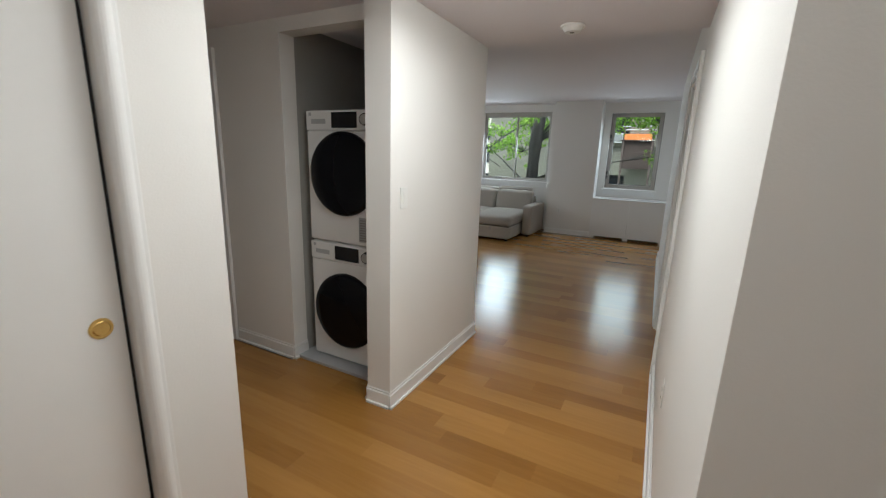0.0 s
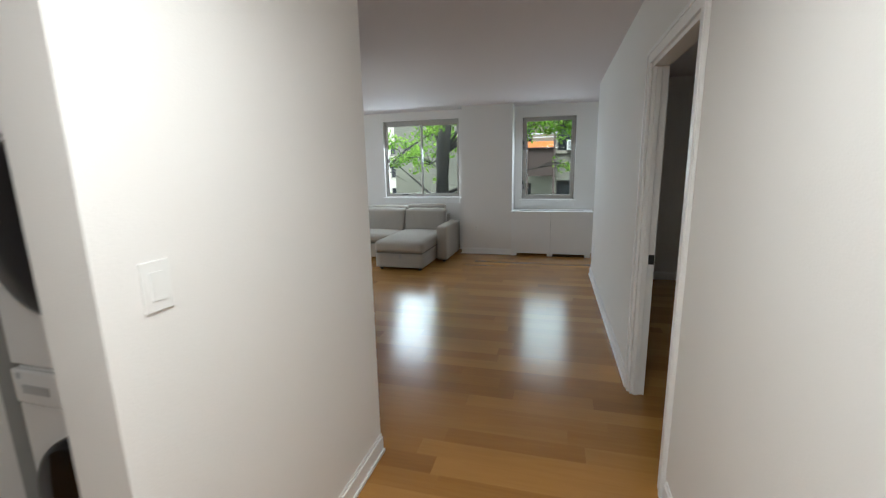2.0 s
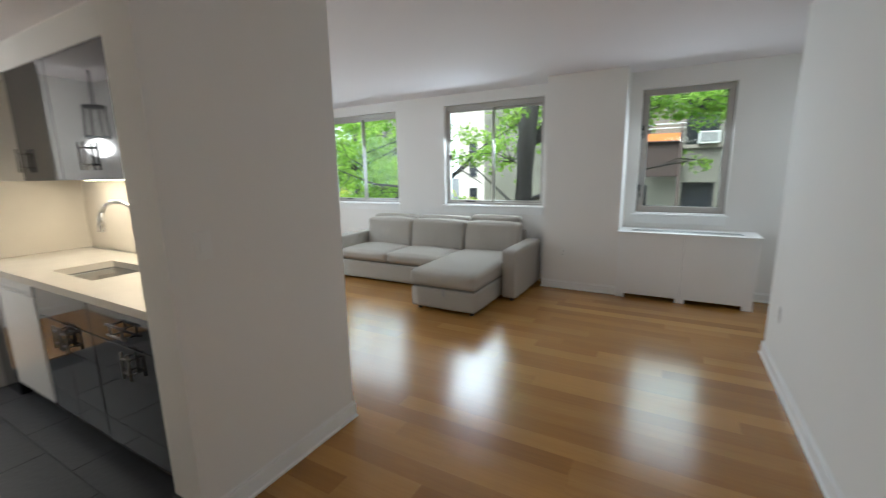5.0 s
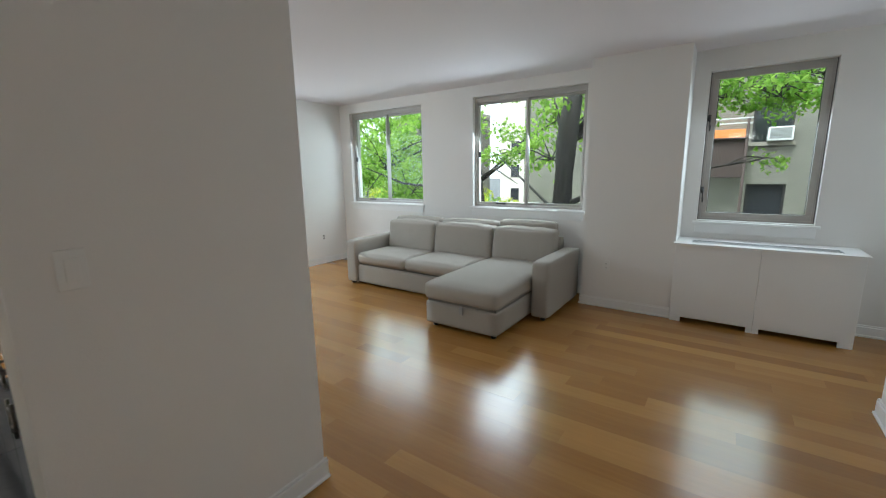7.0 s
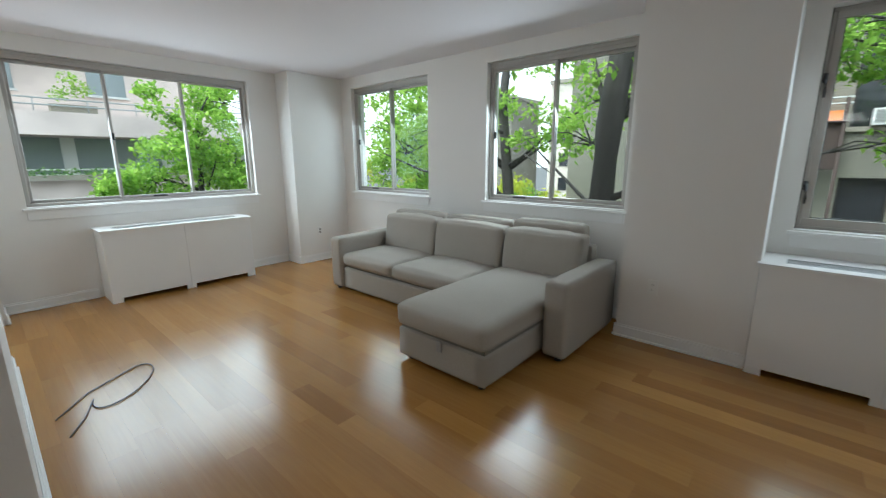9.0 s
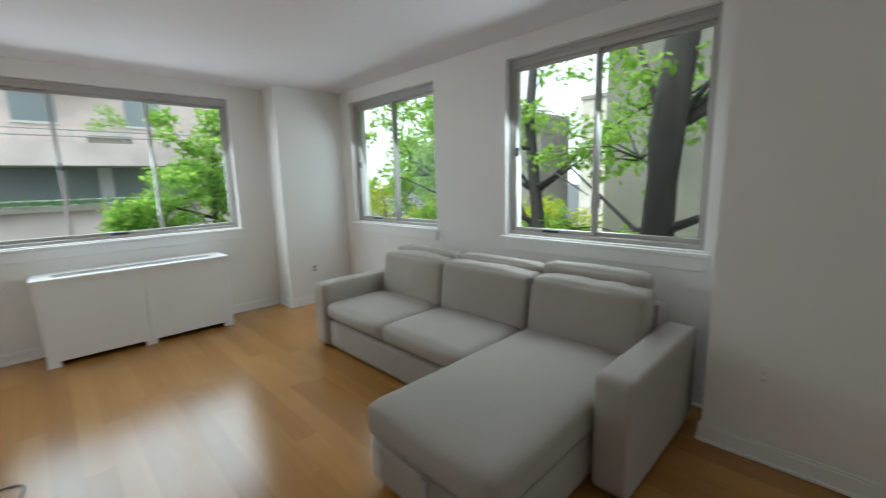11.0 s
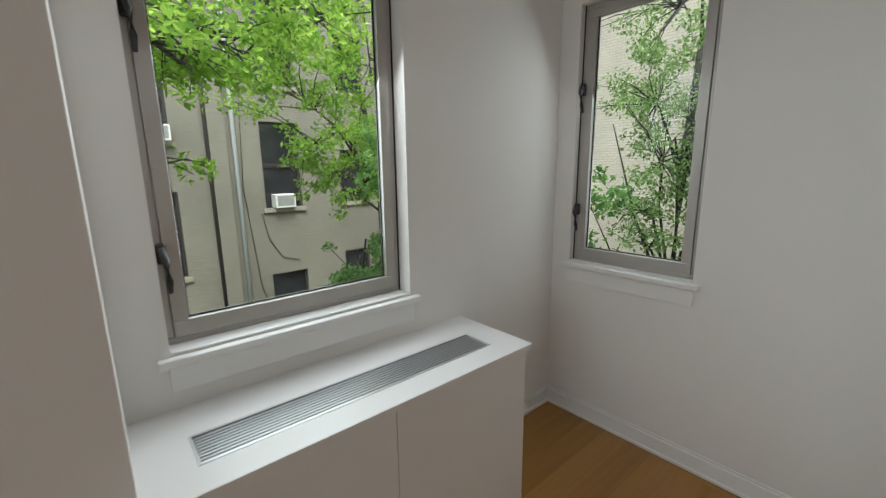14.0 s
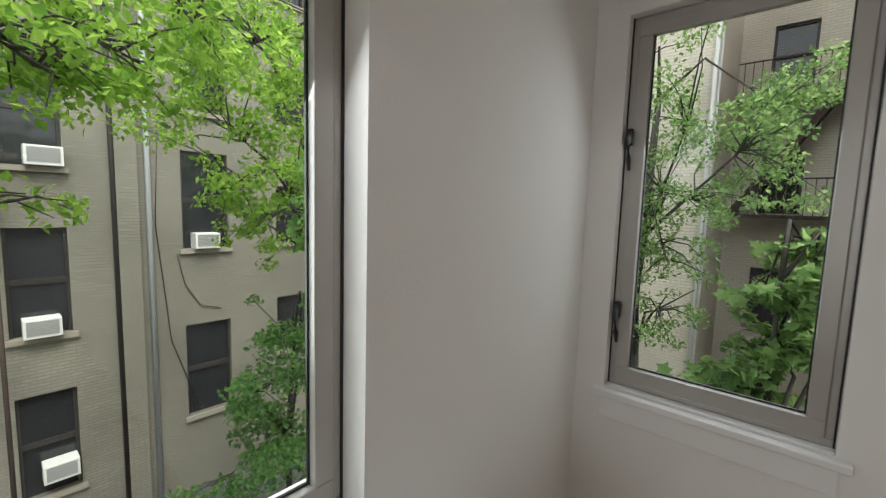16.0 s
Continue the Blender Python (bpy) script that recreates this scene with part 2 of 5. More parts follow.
DARKST = material("dark_steel", (0.22, 0.21, 0.2), 0.3, metal=0.9)
COPPER = material("copper_wire", (0.62, 0.27, 0.17), 0.3, metal=0.9)
BRASS = material("brass", (0.72, 0.5, 0.17), 0.22, metal=1.0)
APPL = material("appliance_white", (0.80, 0.80, 0.79), 0.25, var=0.015)
APPG = material("appliance_grey", (0.42, 0.43, 0.44), 0.35)
DOORGL = material("smoked_door_glass", (0.006, 0.006, 0.008), 0.1, spec=0.18)
PANEL = material("display_black", (0.01, 0.01, 0.012), 0.12)
# wall paint darkened to carry the laundry closet's shade in its colour
CLOSETSHADE = material("closet_paint_shaded", (0.36, 0.355, 0.33), 0.7, bump=0.1)
PLATE = material("plate_plastic", (0.8, 0.79, 0.76), 0.35, var=0.01)
PLATED = material("plate_shadow", (0.25, 0.24, 0.22), 0.5)
CABLE = material("cable_grey", (0.16, 0.14, 0.13), 0.5)
BARK = material("bark", (0.055, 0.05, 0.046), 0.95, var=0.4, scale=6, bump=1.0, bump_scale=18, stretch=(3, 3, 0.6))
LEAF_A = leaf_material("leaf_bright", (0.1, 0.22, 0.035), (0.28, 0.44, 0.09))
LEAF_B = leaf_material("leaf_deep", (0.05, 0.14, 0.045), (0.17, 0.3, 0.1))
LEAF_D = leaf_material("leaf_muted", (0.075, 0.16, 0.05), (0.23, 0.35, 0.14))
LEAF_C = leaf_material("leaf_yellow", (0.2, 0.27, 0.03), (0.42, 0.46, 0.07))
TANBRICK = brick_material("tan_painted_brick", (0.215, 0.205, 0.165), (0.255, 0.24, 0.195), (0.17, 0.16, 0.13))
PALEBRICK = brick_material("pale_brick", (0.72, 0.66, 0.55), (0.78, 0.71, 0.6), (0.56, 0.51, 0.43))
REDBRICK = brick_material("red_brick", (0.3, 0.16, 0.13), (0.34, 0.19, 0.15), (0.3, 0.24, 0.2))
PINK = brick_material("pink_cladding", (0.72, 0.6, 0.55), (0.76, 0.64, 0.59), (0.68, 0.57, 0.53))
SILL = material("stone_sill", (0.3, 0.27, 0.22), 0.9, bump=0.4)
DARKWIN = material("dark_window_glass", (0.02, 0.022, 0.025), 0.08)
SHOPGL = material("pale_window_glass", (0.24, 0.27, 0.28), 0.1)
DARKFR = material("dark_window_frame", (0.03, 0.026, 0.024), 0.5)
BLIND = material("window_blind", (0.55, 0.56, 0.54), 0.7)
ACW = material("air_conditioner_case", (0.68, 0.68, 0.65), 0.5)
PIPEM = material("grey_pipe", (0.38, 0.4, 0.4), 0.5)
ORANGE = material("orange_fabric", (0.8, 0.24, 0.06), 0.7)
ASPHALT = material("asphalt", (0.09, 0.09, 0.088), 0.9, bump=0.3, var=0.25, scale=0.8)
RAILW = material("rail_white", (0.6, 0.6, 0.58), 0.5)
RUST = material("rusty_iron", (0.06, 0.04, 0.033), 0.8, var=0.3)
CARW = material("car_paint_white", (0.7, 0.71, 0.72), 0.2, coat=0.5)
LED = glow_material("led_strip", (1.0, 0.8, 0.55), 6.0)
GLOBE = glow_material("lamp_globe", (1.0, 0.93, 0.84), 3.0)


# ---- builders ----
def add_box(bm, x0, x1, y0, y1, z0, z1, bevel=0.0, seg=2):
    r = bmesh.ops.create_cube(bm, size=1.0, matrix=Matrix.Translation(((x0 + x1) / 2, (y0 + y1) / 2, (z0 + z1) / 2)) @ Matrix.Diagonal((x1 - x0, y1 - y0, z1 - z0, 1)))
    if bevel:
        es = {e for v in r["verts"] for e in v.link_edges}
        bmesh.ops.bevel(bm, geom=list(es), offset=bevel, segments=seg, affect="EDGES", profile=0.5)


def add_cyl(bm, a, b, r0, r1=None, n=16, caps=True):
    a, b = Vector(a), Vector(b)
    d = b - a
    m = Matrix.Translation((a + b) / 2) @ d.to_track_quat("Z", "Y").to_matrix().to_4x4()
    bmesh.ops.create_cone(bm, cap_ends=caps, segments=n, radius1=r0, radius2=r0 if r1 is None else r1, depth=d.length, matrix=m)


def add_tube(bm, pts, radii, n=8):
    """A tube through points, one radius a point."""
    rings = []
    pts = [Vector(p) for p in pts]
    for i, p in enumerate(pts):
        d = (pts[min(i + 1, len(pts) - 1)] - pts[max(i - 1, 0)]).normalized()
        q = d.to_track_quat("Z", "Y")
        rings.append([bm.verts.new(p + q @ Vector((math.cos(a) * radii[i], math.sin(a) * radii[i], 0))) for a in (2 * math.pi * k / n for k in range(n))])
    for r, s in zip(rings, rings[1:]):
        for k in range(n):
            bm.faces.new((r[k], r[(k + 1) % n], s[(k + 1) % n], s[k]))
    bm.faces.new(rings[0][::-1])
    bm.faces.new(rings[-1])


def part(name, bm, mat, parent=None, label="", smooth=False, shadow=True):
    me = bpy.data.meshes.new(name)
    if smooth:
        for f in bm.faces:
            f.smooth = True
    bm.normal_update()
    bm.to_mesh(me)
    bm.free()
    me.materials.append(mat)
    ob = new(name, me)
    if parent:
        ob.parent = parent
    if label:
        tagged(ob, label)
    ob.visible_shadow = shadow
    return ob


def boxes(name, dims, mat, parent=None, bevel=0.0, label="", seg=2):
    bm = bmesh.new()
    for d in dims:
        add_box(bm, *d, bevel=bevel, seg=seg)
    return part(name, bm, mat, parent, label)


def rod(name, a, b, r, mat, parent=None, n=16, r1=None, label=""):
    bm = bmesh.new()
    add_cyl(bm, a, b, r, r1, n)
    ob = part(name, bm, mat, parent, label, smooth=False)
    for f in ob.data.polygons:
        f.use_smooth = len(f.vertices) == 4
    return ob


def tube(name, pts, r, mat, parent=None, n=8, label=""):
    bm = bmesh.new()
    add_tube(bm, pts, r if isinstance(r, list) else [r] * len(pts), n)
    return part(name, bm, mat, parent, label, smooth=True)


def thing(name, m, label, category, group="", kind=""):
    ob = new(name)
    ob.matrix_world = m
    ob.empty_display_size = 0.1
    return tagged(ob, label, category, group, kind)


def slab(name, x0, x1, y0, y1, z0, z1, mat, label="", category="wall", openings=(), along="x"):
    """A straight wall with real openings (from, to, sill, head) along its length."""
    bm = bmesh.new()
    a0, a1 = (x0, x1) if along == "x" else (y0, y1)

    def put(p, q, zz0, zz1):
        if q - p > 1e-4 and zz1 - zz0 > 1e-4:
            if along == "x":
                add_box(bm, p, q, y0, y1, zz0, zz1)
            else:
                add_box(bm, x0, x1, p, q, zz0, zz1)

    at = a0
    for p, q, s, h in sorted(openings):
        put(at, p, z0, z1)
        put(p, q, z0, s)
        put(p, q, h, z1)
        at = q
    put(at, a1, z0, z1)
    bmesh.ops.remove_doubles(bm, verts=bm.verts, dist=1e-5)
    ob = part(name, bm, mat)
    return tagged(ob, label or "painted white plaster wall", category, kind="structure")


# ---- the rooms ----
H, HL = 2.53, 2.245
W1, W2, W3 = (-5.375, -3.91, 0.98, 2.385), (-3.065, -1.60, 0.98, 2.385), (-0.47, 0.42, 0.935, 2.34)
slab("wall_north", -6.12, 1.68, 8.21, 8.43, -0.3, 2.8, PAINT, "white painted wall with three windows", openings=(W1, W2, W3))
slab("wall_west", -6.12, -5.92, 2.42, 8.21, -0.3, 2.8, PAINT, "white painted wall with a wide window", openings=((4.84, 7.02, 0.98, 2.385),), along="y")
slab("wall_nook_east", 1.48, 1.68, 6.67, 8.21, -0.3, 2.8, PAINT, "white painted wall with a narrow window", openings=((7.445, 8.095, 0.94, 2.3),), along="y")
slab("wall_nook_south", 0.705, 1.68, 6.58, 6.67, -0.3, 2.8, PAINT)
slab("wall_corridor_east", 0.62, 0.705, 0.38, 6.67, -0.3, 2.8, PAINT, "white painted corridor wall with a doorway", openings=((2.64, 3.495, -0.02, 2.05),), along="y")
slab("wall_entry_north", 0.705, 1.6, 0.38, 0.52, -0.3, 2.8, PAINT)
slab("wall_entry_east", 1.6, 1.75, -1.75, 0.74, -0.3, 2.8, PAINT, along="y")
slab("wall_entry_south", -2.2, 1.6, -1.75, -1.6, -0.3, 2.8, PAINT)
slab("wall_entry_west", -1.0, -0.81, -1.6, 0.18, -0.3, 2.8, PAINT, "white painted wall with a sliding closet door", openings=((-1.3, 0.13, -0.02, 2.05),), along="y")
slab("wall_coat_closet", -1.6, -1.5, -1.6, 0.18, -0.3, 2.8, PAINT, along="y")
slab("wall_hall_south", -3.45, -0.81, 0.18, 0.42, -0.3, 2.8, PAINT, "white painted wall end beside a sliding door")
slab("wall_hall_west", -3.45, -3.3, 0.42, 1.48, -0.3, 2.8, PAINT, along="y")
slab("wall_hall_north", -3.45, -1.69, 1.48, 1.6, -0.3, 2.8, PAINT, "white painted hall wall with a doorway", openings=((-3.08, -2.38, -0.02, 2.05),))
# shade is put into this wall's colour
slab("wall_closet_west", -1.81, -1.69, 1.6, 2.42, -0.3, 2.8, CLOSETSHADE, "painted closet wall, darkened in colour for the shade inside", along="y")
slab("wall_closet_head", -1.69, -0.92, 1.48, 1.6, 2.165, 2.8, PAINT)
slab("wall_corridor_west", -0.92, -0.76, 1.33, 2.57, -0.3, 2.8, PAINT, along="y")
slab("wall_kitchen_south", -6.12, -0.92, 2.42, 2.57, -0.3, 2.8, PAINT)
slab("wall_kitchen_east", -1.92, -1.71, 3.6, 4.52, -0.3, 2.8, PAINT, along="y")
slab("wall_kitchen_head", -1.92, -1.71, 2.57, 3.6, 2.17, 2.8, PAINT, along="y")
slab("wall_kitchen_north", -4.4, -1.92, 4.3, 4.52, -0.3, 2.8, PAINT)
slab("wall_kitchen_west", -4.4, -4.22, 3.6, 4.3, -0.3, 2.8, PAINT, along="y")
slab("wall_soffit", -4.22, -1.92, 3.88, 4.3, 2.145, 2.8, PAINT, "white plaster soffit above the kitchen cabinets")
slab("wall_pier", -1.465, -0.6, 7.845, 8.21, -0.3, 2.8, PAINT, "white painted pier between two windows")
slab("wall_column_north", -5.92, -5.6, 7.4, 8.21, -0.3, 2.8, PAINT, "white painted corner column")
slab("wall_column_south", -5.92, -5.58, 4.1, 4.54, -0.3, 2.8, PAINT, "white painted column beside the wide window")
slab("wall_bedroom_pier", 1.68, 2.37, 6.58, 6.95, -0.3, 2.8, PAINT)
slab("wall_bedroom_north", 1.68, 4.4, 6.95, 7.15, -0.3, 2.8, PAINT, openings=((2.5, 3.95, 0.98, 2.34),))
slab("wall_bedroom_east", 4.4, 4.55, 1.35, 7.15, -0.3, 2.8, PAINT, along="y")
slab("wall_bedroom_south", 0.705, 4.4, 1.35, 1.5, -0.3, 2.8, PAINT)
# thin linings whose darker colour stands for the closet's shade
slab("wall_closet_back", -1.69, -0.92, 2.38, 2.418, -0.01, HL, CLOSETSHADE, "back of the laundry closet with shade in its paint colour")
slab("wall_closet_side", -0.945, -0.923, 1.61, 2.38, 0, HL, CLOSETSHADE, "side of the laundry closet with shade in its paint colour", along="y")

slab("ceiling", -6.12, 1.68, 2.57, 8.43, H, 2.85, CEIL, "flat white plaster ceiling of the living room", "ceiling")
slab("ceiling_hall", -3.45, 1.75, -1.75, 2.57, HL, 2.85, CEIL, "lowered white plaster ceiling of the hall", "ceiling")
slab("ceiling_bedroom_south", 0.705, 4.55, 1.35, 2.57, H, 2.86, CEIL, "white plaster ceiling of the bedroom", "ceiling")
slab("ceiling_bedroom", 1.68, 4.55, 2.57, 7.15, H, 2.86, CEIL, "white plaster ceiling of the bedroom", "ceiling")
slab("ceiling_kitchen", -4.22, -1.92, 2.57, 3.88, 2.31, 2.52, CEIL, "lowered white plaster ceiling of the kitchen", "ceiling")

# baseboards: a board with a stepped cap and a shoe moulding
def baseboard(x0, y0, x1, y1, nx, ny, mat=TRIM, h=0.104):
    bm = bmesh.new()
    for t0, zz0, zz1 in ((0.014, 0.0, h - 0.016), (0.007, h - 0.016, h), (0.024, 0.0, 0.018)):
        p = [min(x0, x1, x0 + nx * t0), max(x0, x1, x0 + nx * t0), min(y0, y1, y0 + ny * t0), max(y0, y1, y0 + ny * t0)]
        add_box(bm, p[0], p[1], p[2], p[3], zz0, zz1, bevel=0.003, seg=1)
    return tagged(part("baseboard", bm, mat), "white painted wooden baseboard along the wall", "baseboard", kind="structure")


for b in (
    (0.62, 0.38, 0.62, 2.555, -1, 0), (0.62, 3.572, 0.62, 6.685, -1, 0), (0.605, 6.67, 1.48, 6.67, 0, 1), (1.48, 6.685, 1.48, 8.21, -1, 0),
    (0.72, 8.21, 1.465, 8.21, 0, -1), (-1.48, 7.845, -0.6, 7.845, 0, -1), (-1.465, 7.83, -1.465, 8.21, -1, 0), (-5.6, 8.21, -1.48, 8.21, 0, -1),
    (-5.6, 7.385, -5.6, 8.196, 1, 0), (-5.92, 7.4, -5.6, 7.4, 0, -1), (-5.92, 6.72, -5.92, 7.37, 1, 0), (-5.92, 4.54, -5.92, 5.24, 1, 0),
    (-5.92, 4.54, -5.565, 4.54, 0, 1), (-5.58, 4.1, -5.58, 4.525, 1, 0), (-5.92, 2.57, -5.92, 4.1, 1, 0),
    (-0.76, 1.315, -0.76, 2.57, 1, 0), (-0.92, 1.33, -0.76, 1.33, 0, -1), (-0.92, 1.33, -0.92, 1.48, -1, 0),
    (-1.71, 3.6, -1.71, 4.535, 1, 0), (-4.4, 4.52, -1.71, 4.52, 0, 1), (-2.29, 1.48, -1.69, 1.48, 0, -1),
    (-1.69, 1.466, -1.69, 1.6, 1, 0), (0.605, 0.38, 1.6, 0.38, 0, -1), (0.705, 6.58, 2.37, 6.58, 0, -1), (-3.3, 0.42, -0.81, 0.42, 0, 1), (-0.81, 0.18, -0.81, 0.435, 1, 0),
):
    baseboard(*b)
tagged(boxes("baseboard_kitchen", [(-1.92, -1.725, 3.586, 3.599, 0.0, 0.1)], BLACK, bevel=0.002), "black kick strip across the wall's end", "baseboard", kind="structure")
tagged(boxes("baseboard_kitchen_west", [(-4.41, -4.22, 3.586, 3.599, 0.0, 0.1)], BLACK, bevel=0.002), "black kick strip across the wall's end", "baseboard", kind="structure")


# ---- windows ----
def window(name, m, w, z0, z1, mulls, label, casement=False, stool=True, moving=1, depth=0.055):
    """Local x runs along the wall, y outward, z up. mulls: places of the sash joints."""
    win = thing(name, m, label, "window", kind="structure")
    h0, h1 = -w / 2, w / 2
    fr, d0, d1 = 0.026 if casement else 0.035, depth, depth + 0.08
    boxes("window_frame", [(h0 + 0.002, h1 - 0.002, d0, d1, z1 - fr, z1 - 0.002), (h0 + 0.002, h1 - 0.002, d0, d1, z0 + 0.002, z0 + fr), (h0 + 0.002, h0 + fr, d0, d1, z0 + fr, z1 - fr), (h1 - fr, h1 - 0.002, d0, d1, z0 + fr, z1 - fr)], ALU, win, 0.004)
    if not casement:
        boxes("head_track", [(h0 + fr, h1 - fr, d0 + 0.002, d1 - 0.002, z1 - fr - 0.035, z1 - fr)], ALU, win, 0.003)
        z1 -= 0.035
    xs = [h0 + fr, *mulls, h1 - fr]
    for i, (a, b) in enumerate(zip(xs, xs[1:])):
        s = 0.044 if casement else 0.026
        front = i == moving
        dd = d0 - 0.006 if casement else (d0 + 0.012 if front else d0 + 0.045)
        a2, b2 = a - (0.012 if i else 0), b + (0.012 if i < len(xs) - 2 else 0)
        zz0, zz1 = z0 + fr, z1 - fr
        sash = boxes("sash", [(a2, b2, dd, dd + 0.03, zz1 - s, zz1), (a2, b2, dd, dd + 0.03, zz0, zz0 + s * 1.2), (a2, a2 + s, dd, dd + 0.03, zz0 + s * 1.2, zz1 - s), (b2 - s, b2, dd, dd + 0.03, zz0 + s * 1.2, zz1 - s)], ALU, win, 0.003)
        pane = boxes("pane", [(a2 + s - 0.004, b2 - s + 0.004, dd + 0.012, dd + 0.017, zz0 + s, zz1 - s + 0.004)], GLASS, sash)
        pane.visible_shadow = False
        if casement:
            boxes("gasket", [(a2 + s - 0.001, b2 - s + 0.001, dd + 0.022, dd + 0.028, zz0 + s * 1.2, zz0 + s * 1.2 + 0.006), (a2 + s, a2 + s + 0.005, dd + 0.022, dd + 0.028, zz0 + s * 1.2 + 0.006, zz1 - s), (b2 - s - 0.005, b2 - s, dd + 0.022, dd + 0.028, zz0 + s * 1.2 + 0.006, zz1 - s)], BLACK, sash)
        elif front:
            latch = boxes("latch", [((a2 + s if i == 0 else a2 + 0.002), (a2 + s + 0.03 if i == 0 else a2 + s), dd - 0.018, dd - 0.0005, (zz0 + zz1) / 2 - 0.035, (zz0 + zz1) / 2 + 0.035)], BLACK, sash, 0.005, "black sash latch")
            boxes("pull", [((a2 + b2) / 2 - 0.07, (a2 + b2) / 2 + 0.07, dd - 0.012, dd - 0.0005, zz0 + 0.006, zz0 + 0.022)], BLACK, sash, 0.003, "black sash pull")
    if casement:
        for zz in (z0 + 0.3, z1 - 0.42):
            bm = bmesh.new()
            add_box(bm, h0 + 0.008, h0 + 0.034, d0 - 0.03, d0 - 0.0065, zz - 0.03, zz + 0.03, 0.006)
            add_tube(bm, [(h0 + 0.021, d0 - 0.03, zz + 0.02), (h0 + 0.026, d0 - 0.05, zz - 0.02), (h0 + 0.03, d0 - 0.045, zz - 0.08), (h0 + 0.03, d0 - 0.03, zz - 0.12)], [0.01, 0.011, 0.009, 0.006])
            part("handle", bm, BLACK, win, "dark bronze casement handle", smooth=True)
        for side in (h0 + 0.001, h1 - 0.006):
            boxes("seal", [(side, side + 0.005, d0 - 0.004, d0 + 0.02, z0, z1)], BLACK, win)
    if stool:
        boxes("window_sill", [(h0 - 0.035, h1 + 0.035, -0.035, -0.0005, z0 - 0.03, z0 - 0.004), (h0 + 0.001, h1 - 0.001, -0.0005, d0, z0 + 0.0005, z0 + 0.006)], TRIM, win, 0.004)
        boxes("apron", [(h0 - 0.01, h1 + 0.01, -0.014, -0.0005, z0 - 0.115, z0 - 0.031)], TRIM, win, 0.002)
    return win


def north(c, y=8.21):
    return pose(c, y, 0)


window("window_1", north((W1[0] + W1[1]) / 2), W1[1] - W1[0], W1[2], W1[3], (0.0,), "two-pane sliding window in a grey metal frame", moving=0)
window("window_2", north((W2[0] + W2[1]) / 2), W2[1] - W2[0], W2[2], W2[3], (0.0,), "two-pane sliding window in a grey metal frame behind the sofa", moving=0)
window("window_3", north((W3[0] + W3[1]) / 2), W3[1] - W3[0], W3[2], W3[3], (), "single casement window in a grey metal frame above a radiator cover", True, depth=0.08)
window("window_4", pose(1.48, 7.77, 0, 0, 0, -90), 0.65, 0.94, 2.3, (), "narrow casement window in a grey metal frame", True, depth=0.04)
window("window_5", pose(-5.92, 5.93, 0, 0, 0, 90), 2.18, 0.98, 2.385, (-0.34, 0.36), "wide three-pane sliding window in a grey metal frame", moving=1)
window("window_6", pose(3.225, 6.95, 0), 1.45, 0.98, 2.34, (0.0,), "two-pane sliding window in the bedroom", moving=0)


# ---- doors ----
def casing(name, m, w, head, label):
    """Moulded door casing; local x along the wall, y out of the wall, opening from 0 to w."""
    ob = thing(name, m, label, "door frame", kind="structure")
    cw = 0.075
    for nm, dims in (
        ("jamb_casing", [(-cw, -0.006, 0.0005, 0.016, 0, head + cw), (-cw, -cw + 0.02, 0.016, 0.024, 0, head + cw)]),
        ("jamb_casing", [(w + 0.006, w + cw, 0.0005, 0.016, 0, head + cw), (w + cw - 0.02, w + cw, 0.016, 0.024, 0, head + cw)]),
        ("head_casing", [(-0.006, w + 0.006, 0.0005, 0.016, head + 0.006, head + cw), (-cw + 0.02, w + cw - 0.02, 0.016, 0.0235, head + cw - 0.02, head + cw)]),
    ):
        boxes(nm, dims, TRIM, ob, 0.003)
    return ob


# bedroom doorway in the corridor's east wall
dr = casing("door_1", pose(0.62, 2.64, 0, 0, 0, 90), 0.855, 2.05, "white moulded casing of the bedroom doorway")
boxes("jamb", [(0.0005, 0.018, -0.085, 0.0, 0, 2.05)], TRIM, dr)
boxes("jamb", [(0.837, 0.8545, -0.085, 0.0, 0, 2.05)], TRIM, dr)
boxes("head_jamb", [(0.018, 0.837, -0.085, 0.0, 2.032, 2.0495)], TRIM, dr)
boxes("door_stop", [(0.825, 0.8365, -0.046, -0.018, 0, 2.03)], TRIM, dr, 0.002)
boxes("strike_plate", [(0.8335, 0.8365, -0.083, -0.05, 0.88, 0.94)], BLACK, dr, 0.001, "dark bronze strike plate")
boxes("strike_lip", [(0.828, 0.8365, -0.093, -0.083, 0.89, 0.93)], STEEL, dr, 0.001)

# hall doorway with its white door ajar
hd = casing("door_2", pose(-3.08, 1.48, 0) @ Matrix(((1, 0, 0, 0), (0, -1, 0, 0), (0, 0, 1, 0), (0, 0, 0, 1))), 0.70, 2.05, "white moulded casing of a hall doorway")
boxes("jamb", [(0.682, 0.6995, -0.12, 0.0, 0, 2.05)], TRIM, hd)
leaf = thing("door_leaf", pose(-2.40, 1.47, 0, 0, 0, 198), "flat white painted door standing slightly ajar", "door", kind="structure")
boxes("leaf", [(0.0, 0.67, -0.018, 0.018, 0.012, 2.03)], TRIM, leaf, 0.003)

# sliding door in the entry with its rounded casing and brass pull
sd = thing("door_3", pose(-0.81, 0.13, 0, 0, 0, 90), "white sliding closet door with a round brass finger pull", "door", kind="structure")
boxes("leaf", [(-1.4, -0.012, 0.05, 0.085, 0.01, 2.04)], TRIM, sd, 0.003)
# black strip painting the shade in the gap beside the leaf
boxes("track_gap_shade", [(-0.0125, -0.0005, 0.06, 0.18, 0.0, 2.04)], GAPSHADE, sd)
bm = bmesh.new()
